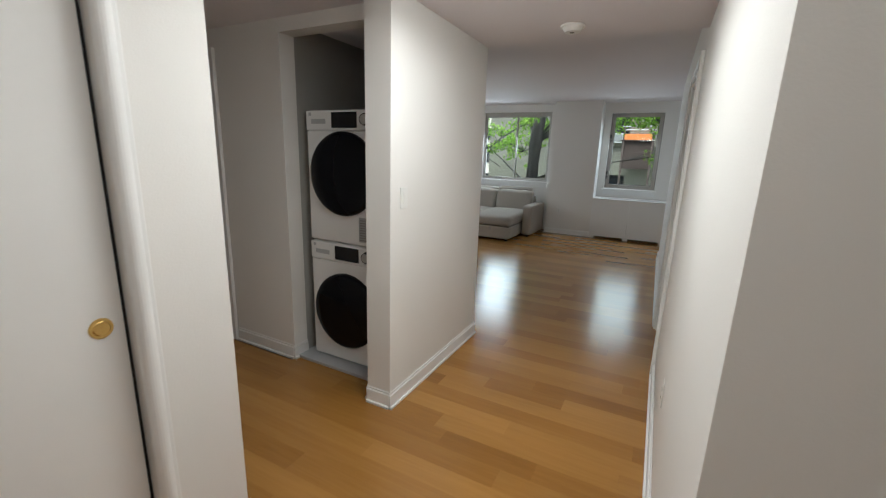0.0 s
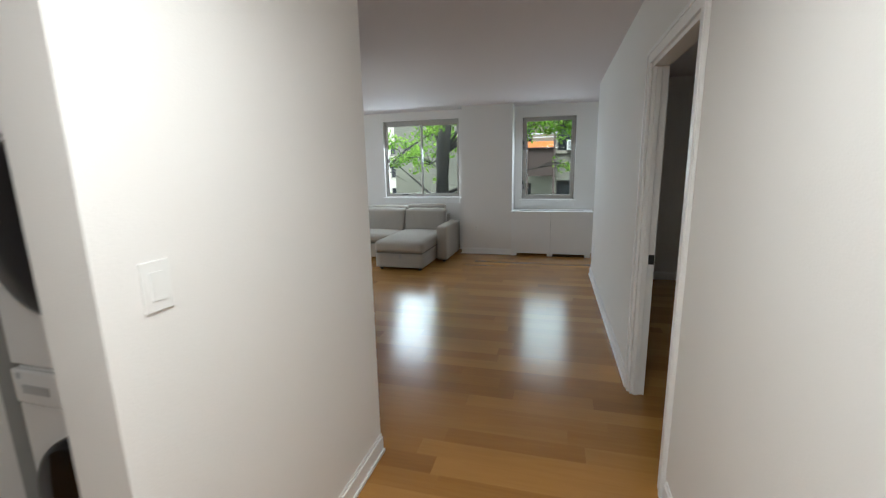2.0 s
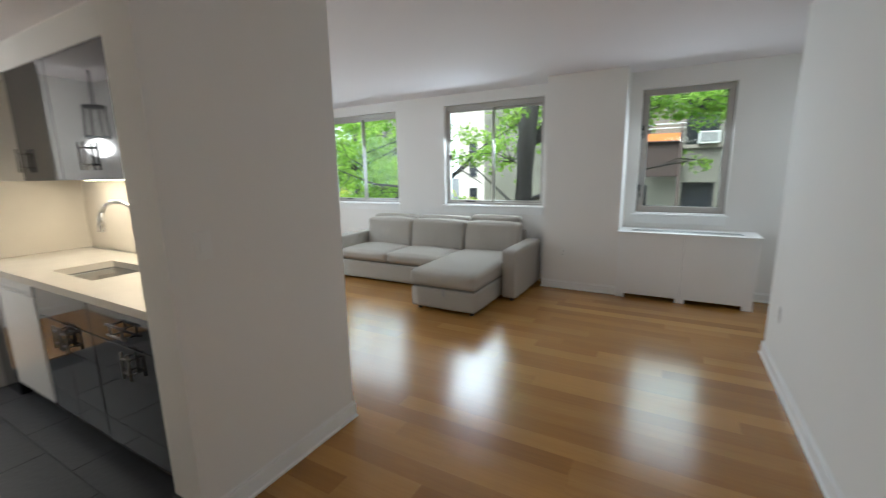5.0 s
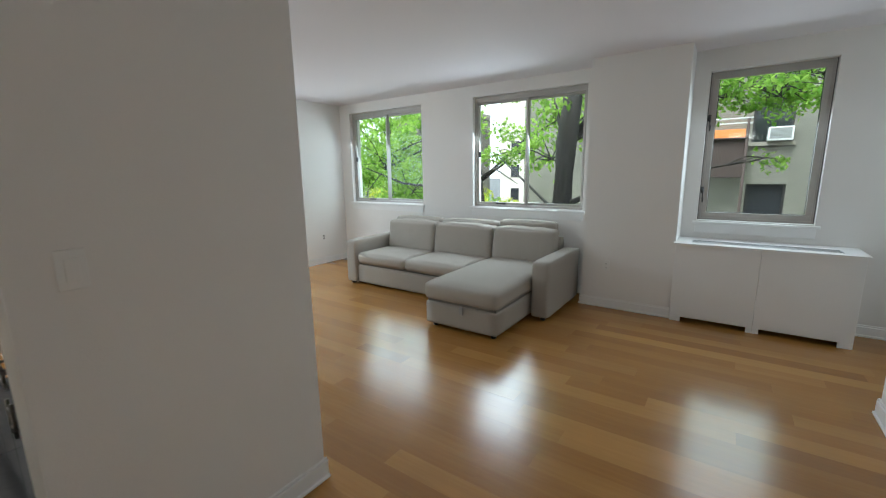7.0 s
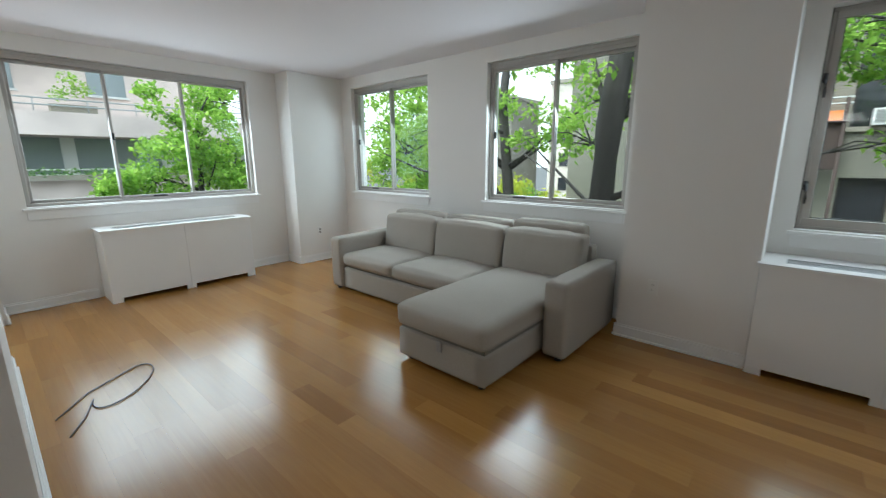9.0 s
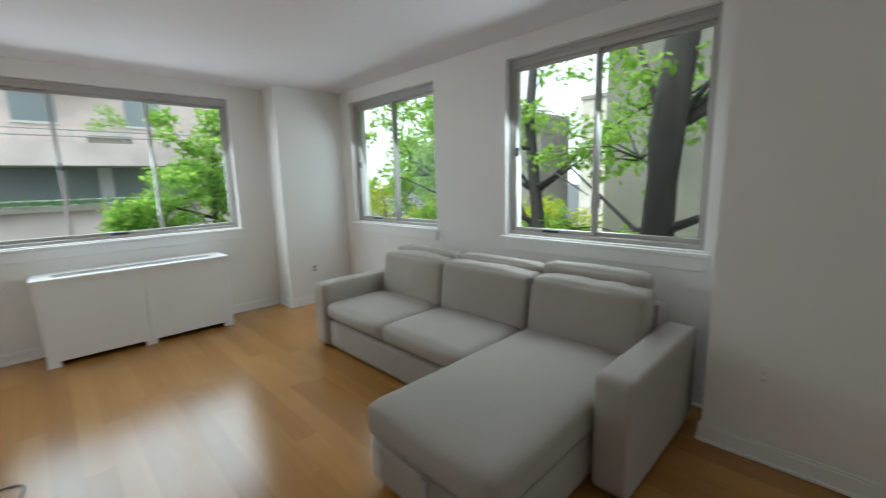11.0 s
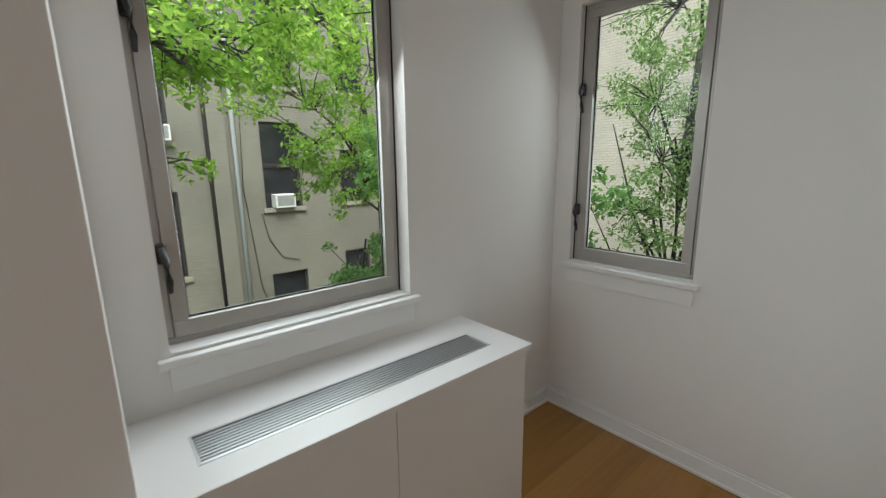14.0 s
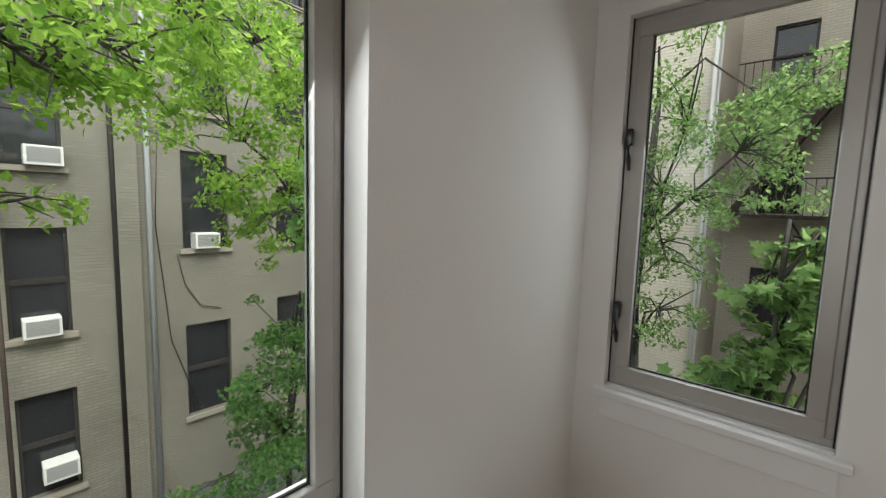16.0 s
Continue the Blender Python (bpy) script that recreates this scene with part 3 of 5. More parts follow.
add_box(bm, 0.0, 0.05, -0.012, -0.0005, 0, 2.13, 0.004)
add_cyl(bm, (0.016, 0.0, 0), (0.016, 0.0, 2.13), 0.024, n=20)
part("jamb_casing", bm, TRIM, sd)
boxes("head_casing", [(-1.43, -0.001, -0.018, -0.0005, 2.05, 2.13)], TRIM, sd, 0.004)
bm = bmesh.new()
add_cyl(bm, (-0.07, 0.049, 0.966), (-0.07, 0.0455, 0.966), 0.03, 0.029, 32)
pull = part("finger_pull", bm, BRASS, sd, "round brass finger pull")
bm = bmesh.new()
bmesh.ops.create_cone(bm, cap_ends=True, segments=32, radius1=0.022, radius2=0.019, depth=0.002, matrix=Matrix.Translation((-0.07, 0.0445, 0.966)) @ Matrix.Rotation(radians(90), 4, "X"))
part("cup", bm, BRASS, pull)
# unseen slabs above the house and its east part, added to block the sun
slab("sunblock_slab", -6.12, 1.68, -1.75, 8.43, 2.87, 3.3, SILL, "unseen flat slab added over the house to block the sun", "roof")
slab("sunblock_slab_east", 1.68, 4.55, -1.75, 7.15, 2.87, 3.3, SILL, "unseen flat slab added over the house to block the sun", "roof")


# ---- radiator covers ----
def radiator_cover(m, w, depth, h, label):
    """Local x along the wall, the front at y = 0, the wall at y = depth."""
    ob = thing("radiator_cover", m, label, "radiator cover", "radiator covers under the windows")
    boxes("top", [(-0.018, w + 0.018, -0.018, depth * 0.21, h - 0.022, h), (-0.018, w + 0.018, depth * 0.56, depth - 0.002, h - 0.022, h), (-0.018, 0.12, depth * 0.21, depth * 0.56, h - 0.022, h), (w - 0.12, w + 0.018, depth * 0.21, depth * 0.56, h - 0.022, h)], RADW, ob)
    g = boxes("grille", [(0.12, w - 0.12, depth * 0.21, depth * 0.21 + 0.008, h - 0.004, h + 0.002), (0.12, w - 0.12, depth * 0.56 - 0.008, depth * 0.56, h - 0.004, h + 0.002), (0.12, 0.128, depth * 0.21 + 0.008, depth * 0.56 - 0.008, h - 0.004, h + 0.002), (w - 0.128, w - 0.12, depth * 0.21 + 0.008, depth * 0.56 - 0.008, h - 0.004, h + 0.002)], GRILLE, ob, label="metal air grille in the top")
    n = 9
    y0, y1 = depth * 0.21 + 0.008, depth * 0.56 - 0.008
    for i in range(n):
        y = y0 + (y1 - y0) * (i + 0.5) / n
        boxes("slat", [(0.128, w - 0.128, y - 0.0035, y + 0.0035, h - 0.012, h - 0.003)], GRILLE, g)
    # black sheet standing for the shade below the grille
    boxes("well_shade", [(0.12, w - 0.12, depth * 0.21, depth * 0.56, h - 0.09, h - 0.06)], GAPSHADE, g)
    mid = w / 2
    for a, b in ((0.0, mid - 0.001), (mid + 0.001, w)):
        bm = bmesh.new()
        add_box(bm, a, b, 0.0, 0.018, 0.045, h - 0.022, 0.002, 1)
        for p, q in ((a, a + 0.09 if a == 0 else a + 0.045), (b - 0.045 if a == 0 else b - 0.09, b)):
            add_box(bm, p, q, 0.0, 0.018, 0.0, 0.045)
        part("front_panel", bm, RADW, ob)
    boxes("side_panel", [(0.0, 0.018, 0.018, depth - 0.002, 0.0, h - 0.022)], RADW, ob)
    boxes("side_panel", [(w - 0.018, w, 0.018, depth - 0.002, 0.0, h - 0.022)], RADW, ob)
    # block coloured as the shade seen through the cut-outs
    boxes("radiator", [(0.1, w - 0.1, 0.08, depth - 0.08, 0.06, h - 0.1)], GAPSHADE, ob, 0.01, "radiator block inside, near black to hold the shade in its colour")
    return ob


radiator_cover(pose(-0.595, 7.79, 0), 1.295, 0.42, 0.762, "long white radiator cover with a metal grille under the casement window")
radiator_cover(pose(-5.53, 5.28, 0, 0, 0, 90), 1.44, 0.39, 0.745, "long white radiator cover with a metal grille under the wide window")
radiator_cover(pose(2.42, 6.55, 0), 1.3, 0.4, 0.762, "long white radiator cover in the bedroom")


# ---- sofa ----
def cushion(name, x0, x1, y0, y1, z0, z1, r, parent, puff=0.0, seed=0.0, wrinkle=0.004, cuts=14, label="", lean=0.0):
    """A stuffed block: rounded edges, crowned faces, shallow creases."""
    bm = bmesh.new()
    bmesh.ops.create_cube(bm, size=2.0)
    bmesh.ops.subdivide_edges(bm, edges=bm.edges[:], cuts=cuts, use_grid_fill=True)
    c = Vector(((x0 + x1) / 2, (y0 + y1) / 2, (z0 + z1) / 2))
    hx, hy, hz = (x1 - x0) / 2, (y1 - y0) / 2, (z1 - z0) / 2
    for v in bm.verts:
        u = v.co.copy()
        p = Vector((u.x * hx, u.y * hy, u.z * hz))
        q = Vector([max(-h + r, min(h - r, k)) for k, h in zip(p, (hx, hy, hz))])
        d = p - q
        # spread the outer rows of the grid round the edge
        if d.length > 1e-6:
            p = q + d.normalized() * min(r, max(abs(d.x), abs(d.y), abs(d.z)))
        bulge = puff * (1 - u.x ** 2) * (1 - u.y ** 2) * u.z if abs(u.z) > 0.99 else 0
        bulge_y = puff * (1 - u.x ** 2) * (1 - u.z ** 2) * u.y if abs(u.y) > 0.99 else 0
        p.z += bulge
        p.y += bulge_y
        w = c + p
        nz = noise.noise(Vector((w.x * 7 + seed, w.y * 7, w.z * 3)))
        nw = noise.noise(Vector((w.x * 22 + seed, w.y * 5, w.z * 4)))
        out = p.normalized()
        w += out * (nz * wrinkle * 1.5 + nw * wrinkle * 0.8)
        w.y += lean * (w.z - z0)
        v.co = w
    return part(name, bm, FABRIC, parent, label, smooth=True)


SX, SY = -4.34, 7.06
sofa = thing("sectional_sofa", pose(SX, SY, 0), "light grey fabric sectional sofa with a storage chaise and raised headrests", "sofa")
L, D = 2.79, 0.97
for a in (0.0, L - 0.18):
    cushion("armrest", a, a + 0.18, 0.0, D, 0.03, 0.585, 0.028, sofa, 0.006, a, 0.002)
cushion("base", 0.18, 1.82, 0.03, D - 0.06, 0.03, 0.265, 0.015, sofa, 0.0, 3.0, 0.0015, 8)
# dark sheet painting the shade between base and seat cushions
boxes("seat_gap_shade", [(0.182, 1.82, 0.06, D - 0.1, 0.262, 0.30)], CREASESHADE, sofa)
cushion("seat_cushion", 0.182, 0.985, 0.005, 0.72, 0.285, 0.425, 0.05, sofa, 0.022, 5.0, 0.007, 20)
cushion("seat_cushion", 0.99, 1.815, 0.005, 0.72, 0.285, 0.425, 0.05, sofa, 0.022, 9.0, 0.007, 20)
CX0, CX1 = 1.82, 2.605
cushion("chaise_base", CX0 + 0.01, CX1 - 0.015, -0.67, 0.85, 0.035, 0.255, 0.02, sofa, 0.0, 2.0, 0.0015, 8)
# the same crease shade under the chaise cushion
boxes("chaise_gap_shade", [(CX0 + 0.03, CX1 - 0.03, -0.65, 0.8, 0.25, 0.275)], CREASESHADE, sofa)
cushion("chaise_cushion", CX0, CX1, -0.69, 0.75, 0.268, 0.44, 0.05, sofa, 0.024, 13.0, 0.004, 18)
boxes("pull_strap", [(2.225, 2.265, -0.7, -0.69, 0.19, 0.265)], GREYSTRAP, sofa, 0.003, "small grey pull strap")
bounds = (0.185, 0.99, 1.84, 2.6)
for i, (a, b) in enumerate(zip(bounds, bounds[1:])):
    cushion("back_cushion", a + 0.006, b - 0.006, 0.60, 0.80, 0.40, 0.795, 0.04, sofa, 0.02, 20.0 + 7 * i, 0.008, 26, lean=0.16)
    up = 0.03 if i == 2 else 0.0
    cushion("headrest", a + 0.01, b - 0.01 - (0.04 if i == 2 else 0), 0.80, 0.955, 0.70 + up, 0.84 + up, 0.045, sofa, 0.012, 40.0 + 7 * i, 0.004, 12)
cushion("back_frame", 0.18, L - 0.18, 0.84, D - 0.01, 0.03, 0.7, 0.02, sofa, 0.0, 60.0, 0.001, 8)
for fx, fy in ((0.06, 0.06), (L - 0.07, 0.06), (0.06, D - 0.06), (L - 0.07, D - 0.06), (CX0 + 0.08, -0.6), (CX1 - 0.08, -0.6)):
    rod("foot", (fx, fy, 0), (fx, fy, 0.05), 0.025, BLACK, sofa, 12)

# cable loop on the living-room floor
pts = [(-3.15, 4.66, 0.006), (-3.3, 4.74, 0.006), *[(-3.58 + 0.23 * math.cos(a), 4.98 + 0.14 * math.sin(a) - 0.12 * math.cos(a), 0.006) for a in [radians(d) for d in range(-70, 200, 15)]], (-3.62, 4.8, 0.006), (-3.4, 4.63, 0.006)]
tagged(tube("cable", pts, 0.004, CABLE), "thin grey cable lying in a loop on the wood floor", "cable")


# ---- wall plates, detector ----
def plate(name, m, label, category, holes, w=0.07, h=0.115):
    """Local x to the right, y into the room, z up."""
    ob = thing(name, m, label, category)
    boxes("cover", [(-w / 2, w / 2, 0.0005, 0.006, -h / 2, h / 2)], PLATE, ob, 0.002)
    for d, mat in holes:
        boxes("rocker" if "switch" in name else "socket", [d], mat, ob, 0.001)
    return ob


ROCK = [((-0.016, 0.016, 0.006, 0.009, -0.033, 0.033), PLATE)]
SOCK = [((-0.016, 0.016, 0.006, 0.008, 0.006, 0.034), PLATE), ((-0.016, 0.016, 0.006, 0.008, -0.034, -0.006), PLATE), ((-0.007, -0.004, 0.008, 0.0085, 0.014, 0.026), PLATED), ((0.004, 0.007, 0.008, 0.0085, 0.014, 0.026), PLATED), ((-0.007, -0.004, 0.008, 0.0085, -0.026, -0.014), PLATED), ((0.004, 0.007, 0.008, 0.0085, -0.026, -0.014), PLATED)]
plate("light_switch", pose(-0.76, 1.455, 1.235, 0, 0, -90), "white rocker light switch on the corridor wall", "light switch", ROCK)
plate("light_switch", pose(-1.71, 3.74, 1.198, 0, 0, -90), "white rocker light switch on the kitchen wall", "light switch", ROCK)
plate("wall_outlet", pose(-1.22, 7.845, 0.455, 0, 0, 180), "white wall outlet on the pier", "wall outlet", SOCK)
plate("wall_outlet", pose(0.62, 6.33, 0.44, 0, 0, 90), "white wall outlet on the living-room wall", "wall outlet", SOCK)
plate("wall_outlet", pose(0.62, 1.5, 0.45, 0, 0, 90), "white wall outlet low on the corridor wall", "wall outlet", SOCK)
plate("wall_outlet", pose(-5.6, 7.72, 0.43, 0, 0, -90), "ivory wall outlet with dark sockets on the column", "wall outlet", [((-0.016, 0.016, 0.006, 0.008, 0.006, 0.034), PLATED), ((-0.016, 0.016, 0.006, 0.008, -0.034, -0.006), PLATED)])
plate("wall_outlet", pose(2.14, 6.58, 0.47, 0, 0, 180), "ivory wall outlet with dark sockets in the bedroom", "wall outlet", [((-0.016, 0.016, 0.006, 0.008, 0.006, 0.034), PLATED), ((-0.016, 0.016, 0.006, 0.008, -0.034, -0.006), PLATED)])

sm = thing("smoke_detector", pose(-0.1, 2.26, HL), "round white smoke detector on the hall ceiling", "smoke detector")
bm = bmesh.new()
add_cyl(bm, (0, 0, -0.012), (0, 0, 0), 0.07, 0.07, 32)
add_cyl(bm, (0, 0, -0.038), (0, 0, -0.012), 0.045, 0.06, 32)
part("body", bm, PLATE, sm)
boxes("button", [(-0.012, 0.012, -0.012, 0.012, -0.041, -0.038)], PLATED, sm, 0.001)


def ceiling_lamp(m, label):
    ob = thing("ceiling_lamp", m, label, "ceiling lamp")
    rod("base", (0, 0, -0.025), (0, 0, 0), 0.3, STEEL, ob, 40)
    bm = bmesh.new()
    bmesh.ops.create_uvsphere(bm, u_segments=24, v_segments=12, radius=0.28, matrix=Matrix.Translation((0, 0, -0.03)) @ Matrix.Diagonal((1, 1, 0.18, 1)))
    part("globe", bm, GLOBE, ob, "glowing white glass bowl", smooth=True, shadow=False)


# the corridor's fixture is out of view and doubled to spread its light
for hall_y in (0.72, 1.3):
    ceiling_lamp(pose(-0.1, hall_y, HL), "round flush glass ceiling lamp, half of the corridor's unseen light")
# unseen fixture added to go with the entry's fill
ceiling_lamp(pose(0.2, -0.35, HL), "round glass ceiling lamp added out of view over the entry hall")

pd = thing("pendant_lamp", pose(-4.95, 3.0, 0), "white glass globe pendant under a black metal cage", "pendant lamp")
rod("canopy", (0, 0, H - 0.03), (0, 0, H), 0.06, BLACK, pd, 24)
rod("stem", (0, 0, 2.14), (0, 0, H - 0.03), 0.008, BLACK, pd, 10)
bm = bmesh.new()
for k in range(8):
    a = radians(45 * k)
    add_cyl(bm, (0.1 * math.cos(a), 0.1 * math.sin(a), 1.84), (0.085 * math.cos(a), 0.085 * math.sin(a), 2.12), 0.008, n=6)
add_cyl(bm, (0, 0, 2.12), (0, 0, 2.14), 0.09, n=24)
bmesh.ops.create_cone(bm, cap_ends=False, segments=24, radius1=0.105, radius2=0.105, depth=0.02, matrix=Matrix.Translation((0, 0, 1.85)))
part("cage", bm, BLACK, pd, "black metal cage")
bm = bmesh.new()
bmesh.ops.create_uvsphere(bm, u_segments=32, v_segments=16, radius=0.11, matrix=Matrix.Translation((0, 0, 1.75)) @ Matrix.Diagonal((1, 1, 0.8, 1)))
part("globe", bm, GLOBE, pd, "glowing white glass globe", smooth=True, shadow=False)


# ---- laundry stack ----
def laundry(name, m, h, label, category, vent):
    """Front at y = 0; width 0.6, depth 0.66."""
    ob = thing(name, m, label, category)
    w = 0.595
    boxes("body", [(0, w, 0.012, 0.66, 0.0, h)], APPL, ob, 0.012)
    boxes("front_panel", [(0.004, w - 0.004, 0.0, 0.012, 0.01, h - 0.13)], APPL, ob, 0.005)
    top = boxes("control_panel", [(0.002, w - 0.002, -0.006, 0.012, h - 0.125, h - 0.004)], APPL, ob, 0.008)
    boxes("drawer_pull", [(0.05, 0.17, -0.009, -0.0062, h - 0.085, h - 0.055)], APPG, top, 0.001, "grey label strip")
    boxes("label", [(0.03, 0.05, -0.0085, -0.0062, h - 0.035, h - 0.015)], APPG, top)
    boxes("display", [(0.22, 0.42, -0.010, -0.0062, h - 0.11, h - 0.016)], PANEL, top, 0.001, "black display")
    bm = bmesh.new()
    add_cyl(bm, (0.49, -0.006, h - 0.062), (0.49, -0.03, h - 0.062), 0.04, 0.034, 32)
    dial = part("dial", bm, PANEL, top, "black dial with a chrome ring")
    bm = bmesh.new()
    add_cyl(bm, (0.49, -0.03, h - 0.062), (0.49, -0.034, h - 0.062), 0.03, 0.028, 32)
    part("dial_cap", bm, STEEL, dial)
    cx, cz = w / 2 + 0.01, h * 0.5 + (0.03 if vent else -0.04)
    bm = bmesh.new()
    prof = [(0.265, 0.0), (0.264, -0.02), (0.258, -0.03), (0.24, -0.036), (0.16, -0.044), (0.08, -0.048), (0.02, -0.049)]
    rings = []
    for r, y in prof:
        rings.append([bm.verts.new((cx + r * math.cos(a), y, cz + r * math.sin(a))) for a in [2 * math.pi * k / 48 for k in range(48)]])
    for p, q in zip(rings, rings[1:]):
        for k in range(48):
            bm.faces.new((p[k], q[k], q[(k + 1) % 48], p[(k + 1) % 48]))
    bm.faces.new(rings[-1])
    bmesh.ops.recalc_face_normals(bm, faces=bm.faces[:])
    part("door", bm, DOORGL, ob, "round black smoked-glass door", smooth=True)
    if vent:
        v = boxes("vent", [(0.42, 0.57, -0.002, 0.006, 0.03, 0.19)], APPG, ob, 0.002, "grey louvred vent")
        for k in range(9):
            boxes("louvre", [(0.43, 0.56, -0.005, -0.002, 0.04 + k * 0.016, 0.047 + k * 0.016)], PLATED, v)
    return ob


tagged(boxes("drip_tray", [(-1.685, -0.95, 1.50, 2.3, 0.0, 0.022)], APPG, bevel=0.004), "shallow grey drip tray under the washing machine", "tray")
laundry("washing_machine", pose(-1.61, 1.60, 0.022), 0.85, "white front-loading washing machine with a black round door", "washing machine", False)
laundry("tumble_dryer", pose(-1.61, 1.60, 0.874), 0.85, "white tumble dryer with a black round door stacked on the washer", "dryer", True)


# ---- kitchen ----
def bar_handle(a, b, parent, out=0.03):
    """A ladder pull: two bars side by side with two rungs, on posts; a and b end the first bar."""
    a, b = Vector(a), Vector(b)
    o = Vector((0, -out, 0))
    run = (b - a).normalized()
    side = Vector((0.06, 0, 0)) if abs(run.z) > 0.5 else Vector((0, 0, -0.05))
    bm = bmesh.new()
    for k in (0, 1):
        add_cyl(bm, a + o + side * k, b + o + side * k, 0.006, n=10)
    for p in (a + run * 0.03, b - run * 0.03):
        add_cyl(bm, p + o - side * 0.15, p + o + side * 1.15, 0.005, n=8)
        for k in (0, 1):
            add_cyl(bm, p + side * k, p + side * k + o, 0.004, n=8)
    return part("handle", bm, DARKST, parent, "dark steel ladder handle", smooth=True)


def base_unit(x0, x1, drawer, doors, handles):
    w = x1 - x0
    ob = thing("base_cabinet", pose(x0, 3.65, 0), "dark glossy base cabinet with steel bar handles", "cabinet", "kitchen base cabinets")
    boxes("body", [(0.001, w - 0.001, 0.02, 0.6, 0.1, 0.878)], GLOSSY, ob)
    boxes("plinth", [(0.001, w - 0.001, 0.06, 0.58, 0.0, 0.1)], BLACK, ob)
    dz = 0.69 if drawer else 0.875
    if drawer:
        f = boxes("drawer_front", [(0.003, w - 0.003, 0.0, 0.019, 0.695, 0.875)], GLOSSY, ob, 0.002)
        if drawer == 2:
            bar_handle((w * 0.38, 0, 0.80), (w * 0.62, 0, 0.80), f)
    dw = w / doors
    for i in range(doors):
        f = boxes("door", [(i * dw + 0.003, (i + 1) * dw - 0.003, 0.0, 0.019, 0.105, dz)], GLOSSY, ob, 0.002)
        hx = handles[i]
        bar_handle((hx, 0, 0.55), (hx, 0, 0.68), f)
    return ob


base_unit(-2.62, -1.922, 2, 1, [0.36])
base_unit(-3.30, -2.624, 1, 2, [0.29, 0.385])
dwm = thing("dishwasher", pose(-3.925, 3.65, 0), "white built-in dishwasher with a dark control strip", "dishwasher")
boxes("body", [(0, 0.6, 0.02, 0.58, 0.1, 0.87)], APPL, dwm)
boxes("front", [(0.003, 0.597, 0.0, 0.02, 0.11, 0.78)], APPL, dwm, 0.004)
boxes("control_strip", [(0.003, 0.597, 0.0, 0.02, 0.785, 0.87)], APPL, dwm, 0.004)
boxes("grip", [(0.1, 0.5, -0.006, 0.0, 0.80, 0.815)], APPG, dwm, 0.002)
boxes("plinth", [(0.0, 0.6, 0.06, 0.5, 0.0, 0.1)], BLACK, dwm)
fp = thing("filler_panel", pose(-4.216, 3.65, 0), "dark glossy panel beside the dishwasher", "panel")
boxes("panel", [(0, 0.285, 0.0, 0.6, 0.0, 0.878)], GLOSSY, fp, 0.002)
ct = thing("countertop", pose(-4.216, 3.62, 0.88), "cream quartz worktop with a cut-out for the sink", "countertop")
sx0, sx1, sy0, sy1 = 0.86, 1.4, 0.14, 0.46
bm = bmesh.new()
for d in ((0, sx0, 0, 0.652, 0, 0.04), (sx1, 2.294, 0, 0.652, 0, 0.04), (sx0, sx1, 0, sy0, 0, 0.04), (sx0, sx1, sy1, 0.652, 0, 0.04)):
    add_box(bm, *d)
bmesh.ops.remove_doubles(bm, verts=bm.verts, dist=1e-5)
part("slab", bm, STONE, ct)
sk = thing("sink", pose(-4.216, 3.62, 0.88), "rectangular undermount stainless-steel sink", "sink")
boxes("bowl", [(sx0 - 0.012, sx1 + 0.012, sy0 - 0.012, sy1 + 0.012, -0.19, -0.18), (sx0 - 0.012, sx0 - 0.001, sy0, sy1, -0.18, -0.0005), (sx1 + 0.001, sx1 + 0.012, sy0, sy1, -0.18, -0.0005), (sx0 - 0.012, sx1 + 0.012, sy0 - 0.012, sy0 - 0.001, -0.18, -0.0005), (sx0 - 0.012, sx1 + 0.012, sy1 + 0.001, sy1 + 0.012, -0.18, -0.0005)], SINKST, sk)
rod("drain", (1.13, 0.3, -0.18), (1.13, 0.3, -0.176), 0.04, BLACK, sk, 20)
fc = thing("faucet", pose(-3.13, 4.17, 0.92), "brushed steel gooseneck faucet with a side lever", "faucet")
rod("base", (0, 0, 0), (0, 0, 0.1), 0.026, STEEL, fc, 20, 0.02)
R = 0.105
tube("neck", [(0, 0, 0.1), (0, 0, 0.2), (-0.01, -0.005, 0.27), *[(-0.12 + R * math.cos(a) * 1.05, -0.06 + 0.05 * math.cos(a), 0.29 + R * math.sin(a)) for a in [radians(d) for d in (15, 45, 75, 105, 135, 160)]]], 0.013, STEEL, fc, 12)
tube("spray_head", [(-0.222, -0.108, 0.325), (-0.238, -0.115, 0.26), (-0.245, -0.118, 0.20)], [0.014, 0.018, 0.022], STEEL, fc, 14)
tube("lever", [(0.02, 0, 0.07), (0.06, 0, 0.085), (0.065, 0, 0.15)], [0.012, 0.011, 0.007], STEEL, fc, 10)
tagged(boxes("backsplash", [(-4.215, -1.922, 4.288, 4.2995, 0.921, 1.455)], SPLASH), "cream slab backsplash behind the worktop", "backsplash", kind="structure")
tagged(boxes("backsplash_side", [(-4.2195, -4.208, 3.65, 4.288, 0.921, 1.455)], SPLASH), "cream slab backsplash at the worktop's end", "backsplash", kind="structure")
for x0, x1 in ((-3.9, -3.282), (-3.28, -2.532), (-2.53, -1.922)):
    w = x1 - x0
    ob = thing("wall_cabinet", pose(x0, 3.88, 1.46), "dark glossy wall cabinet with a steel bar handle", "cabinet", "kitchen wall cabinets")
    boxes("body", [(0.001, w - 0.001, 0.02, 0.415, 0.0, 0.683)], GLOSSY, ob)
    f = boxes("door", [(0.002, w - 0.002, 0.0, 0.019, -0.004, 0.68)], GLOSSY, ob, 0.002)
    hx = 0.34 if x0 == -3.28 else 0.06
    bar_handle((hx, 0, 0.05), (hx, 0, 0.2), f)
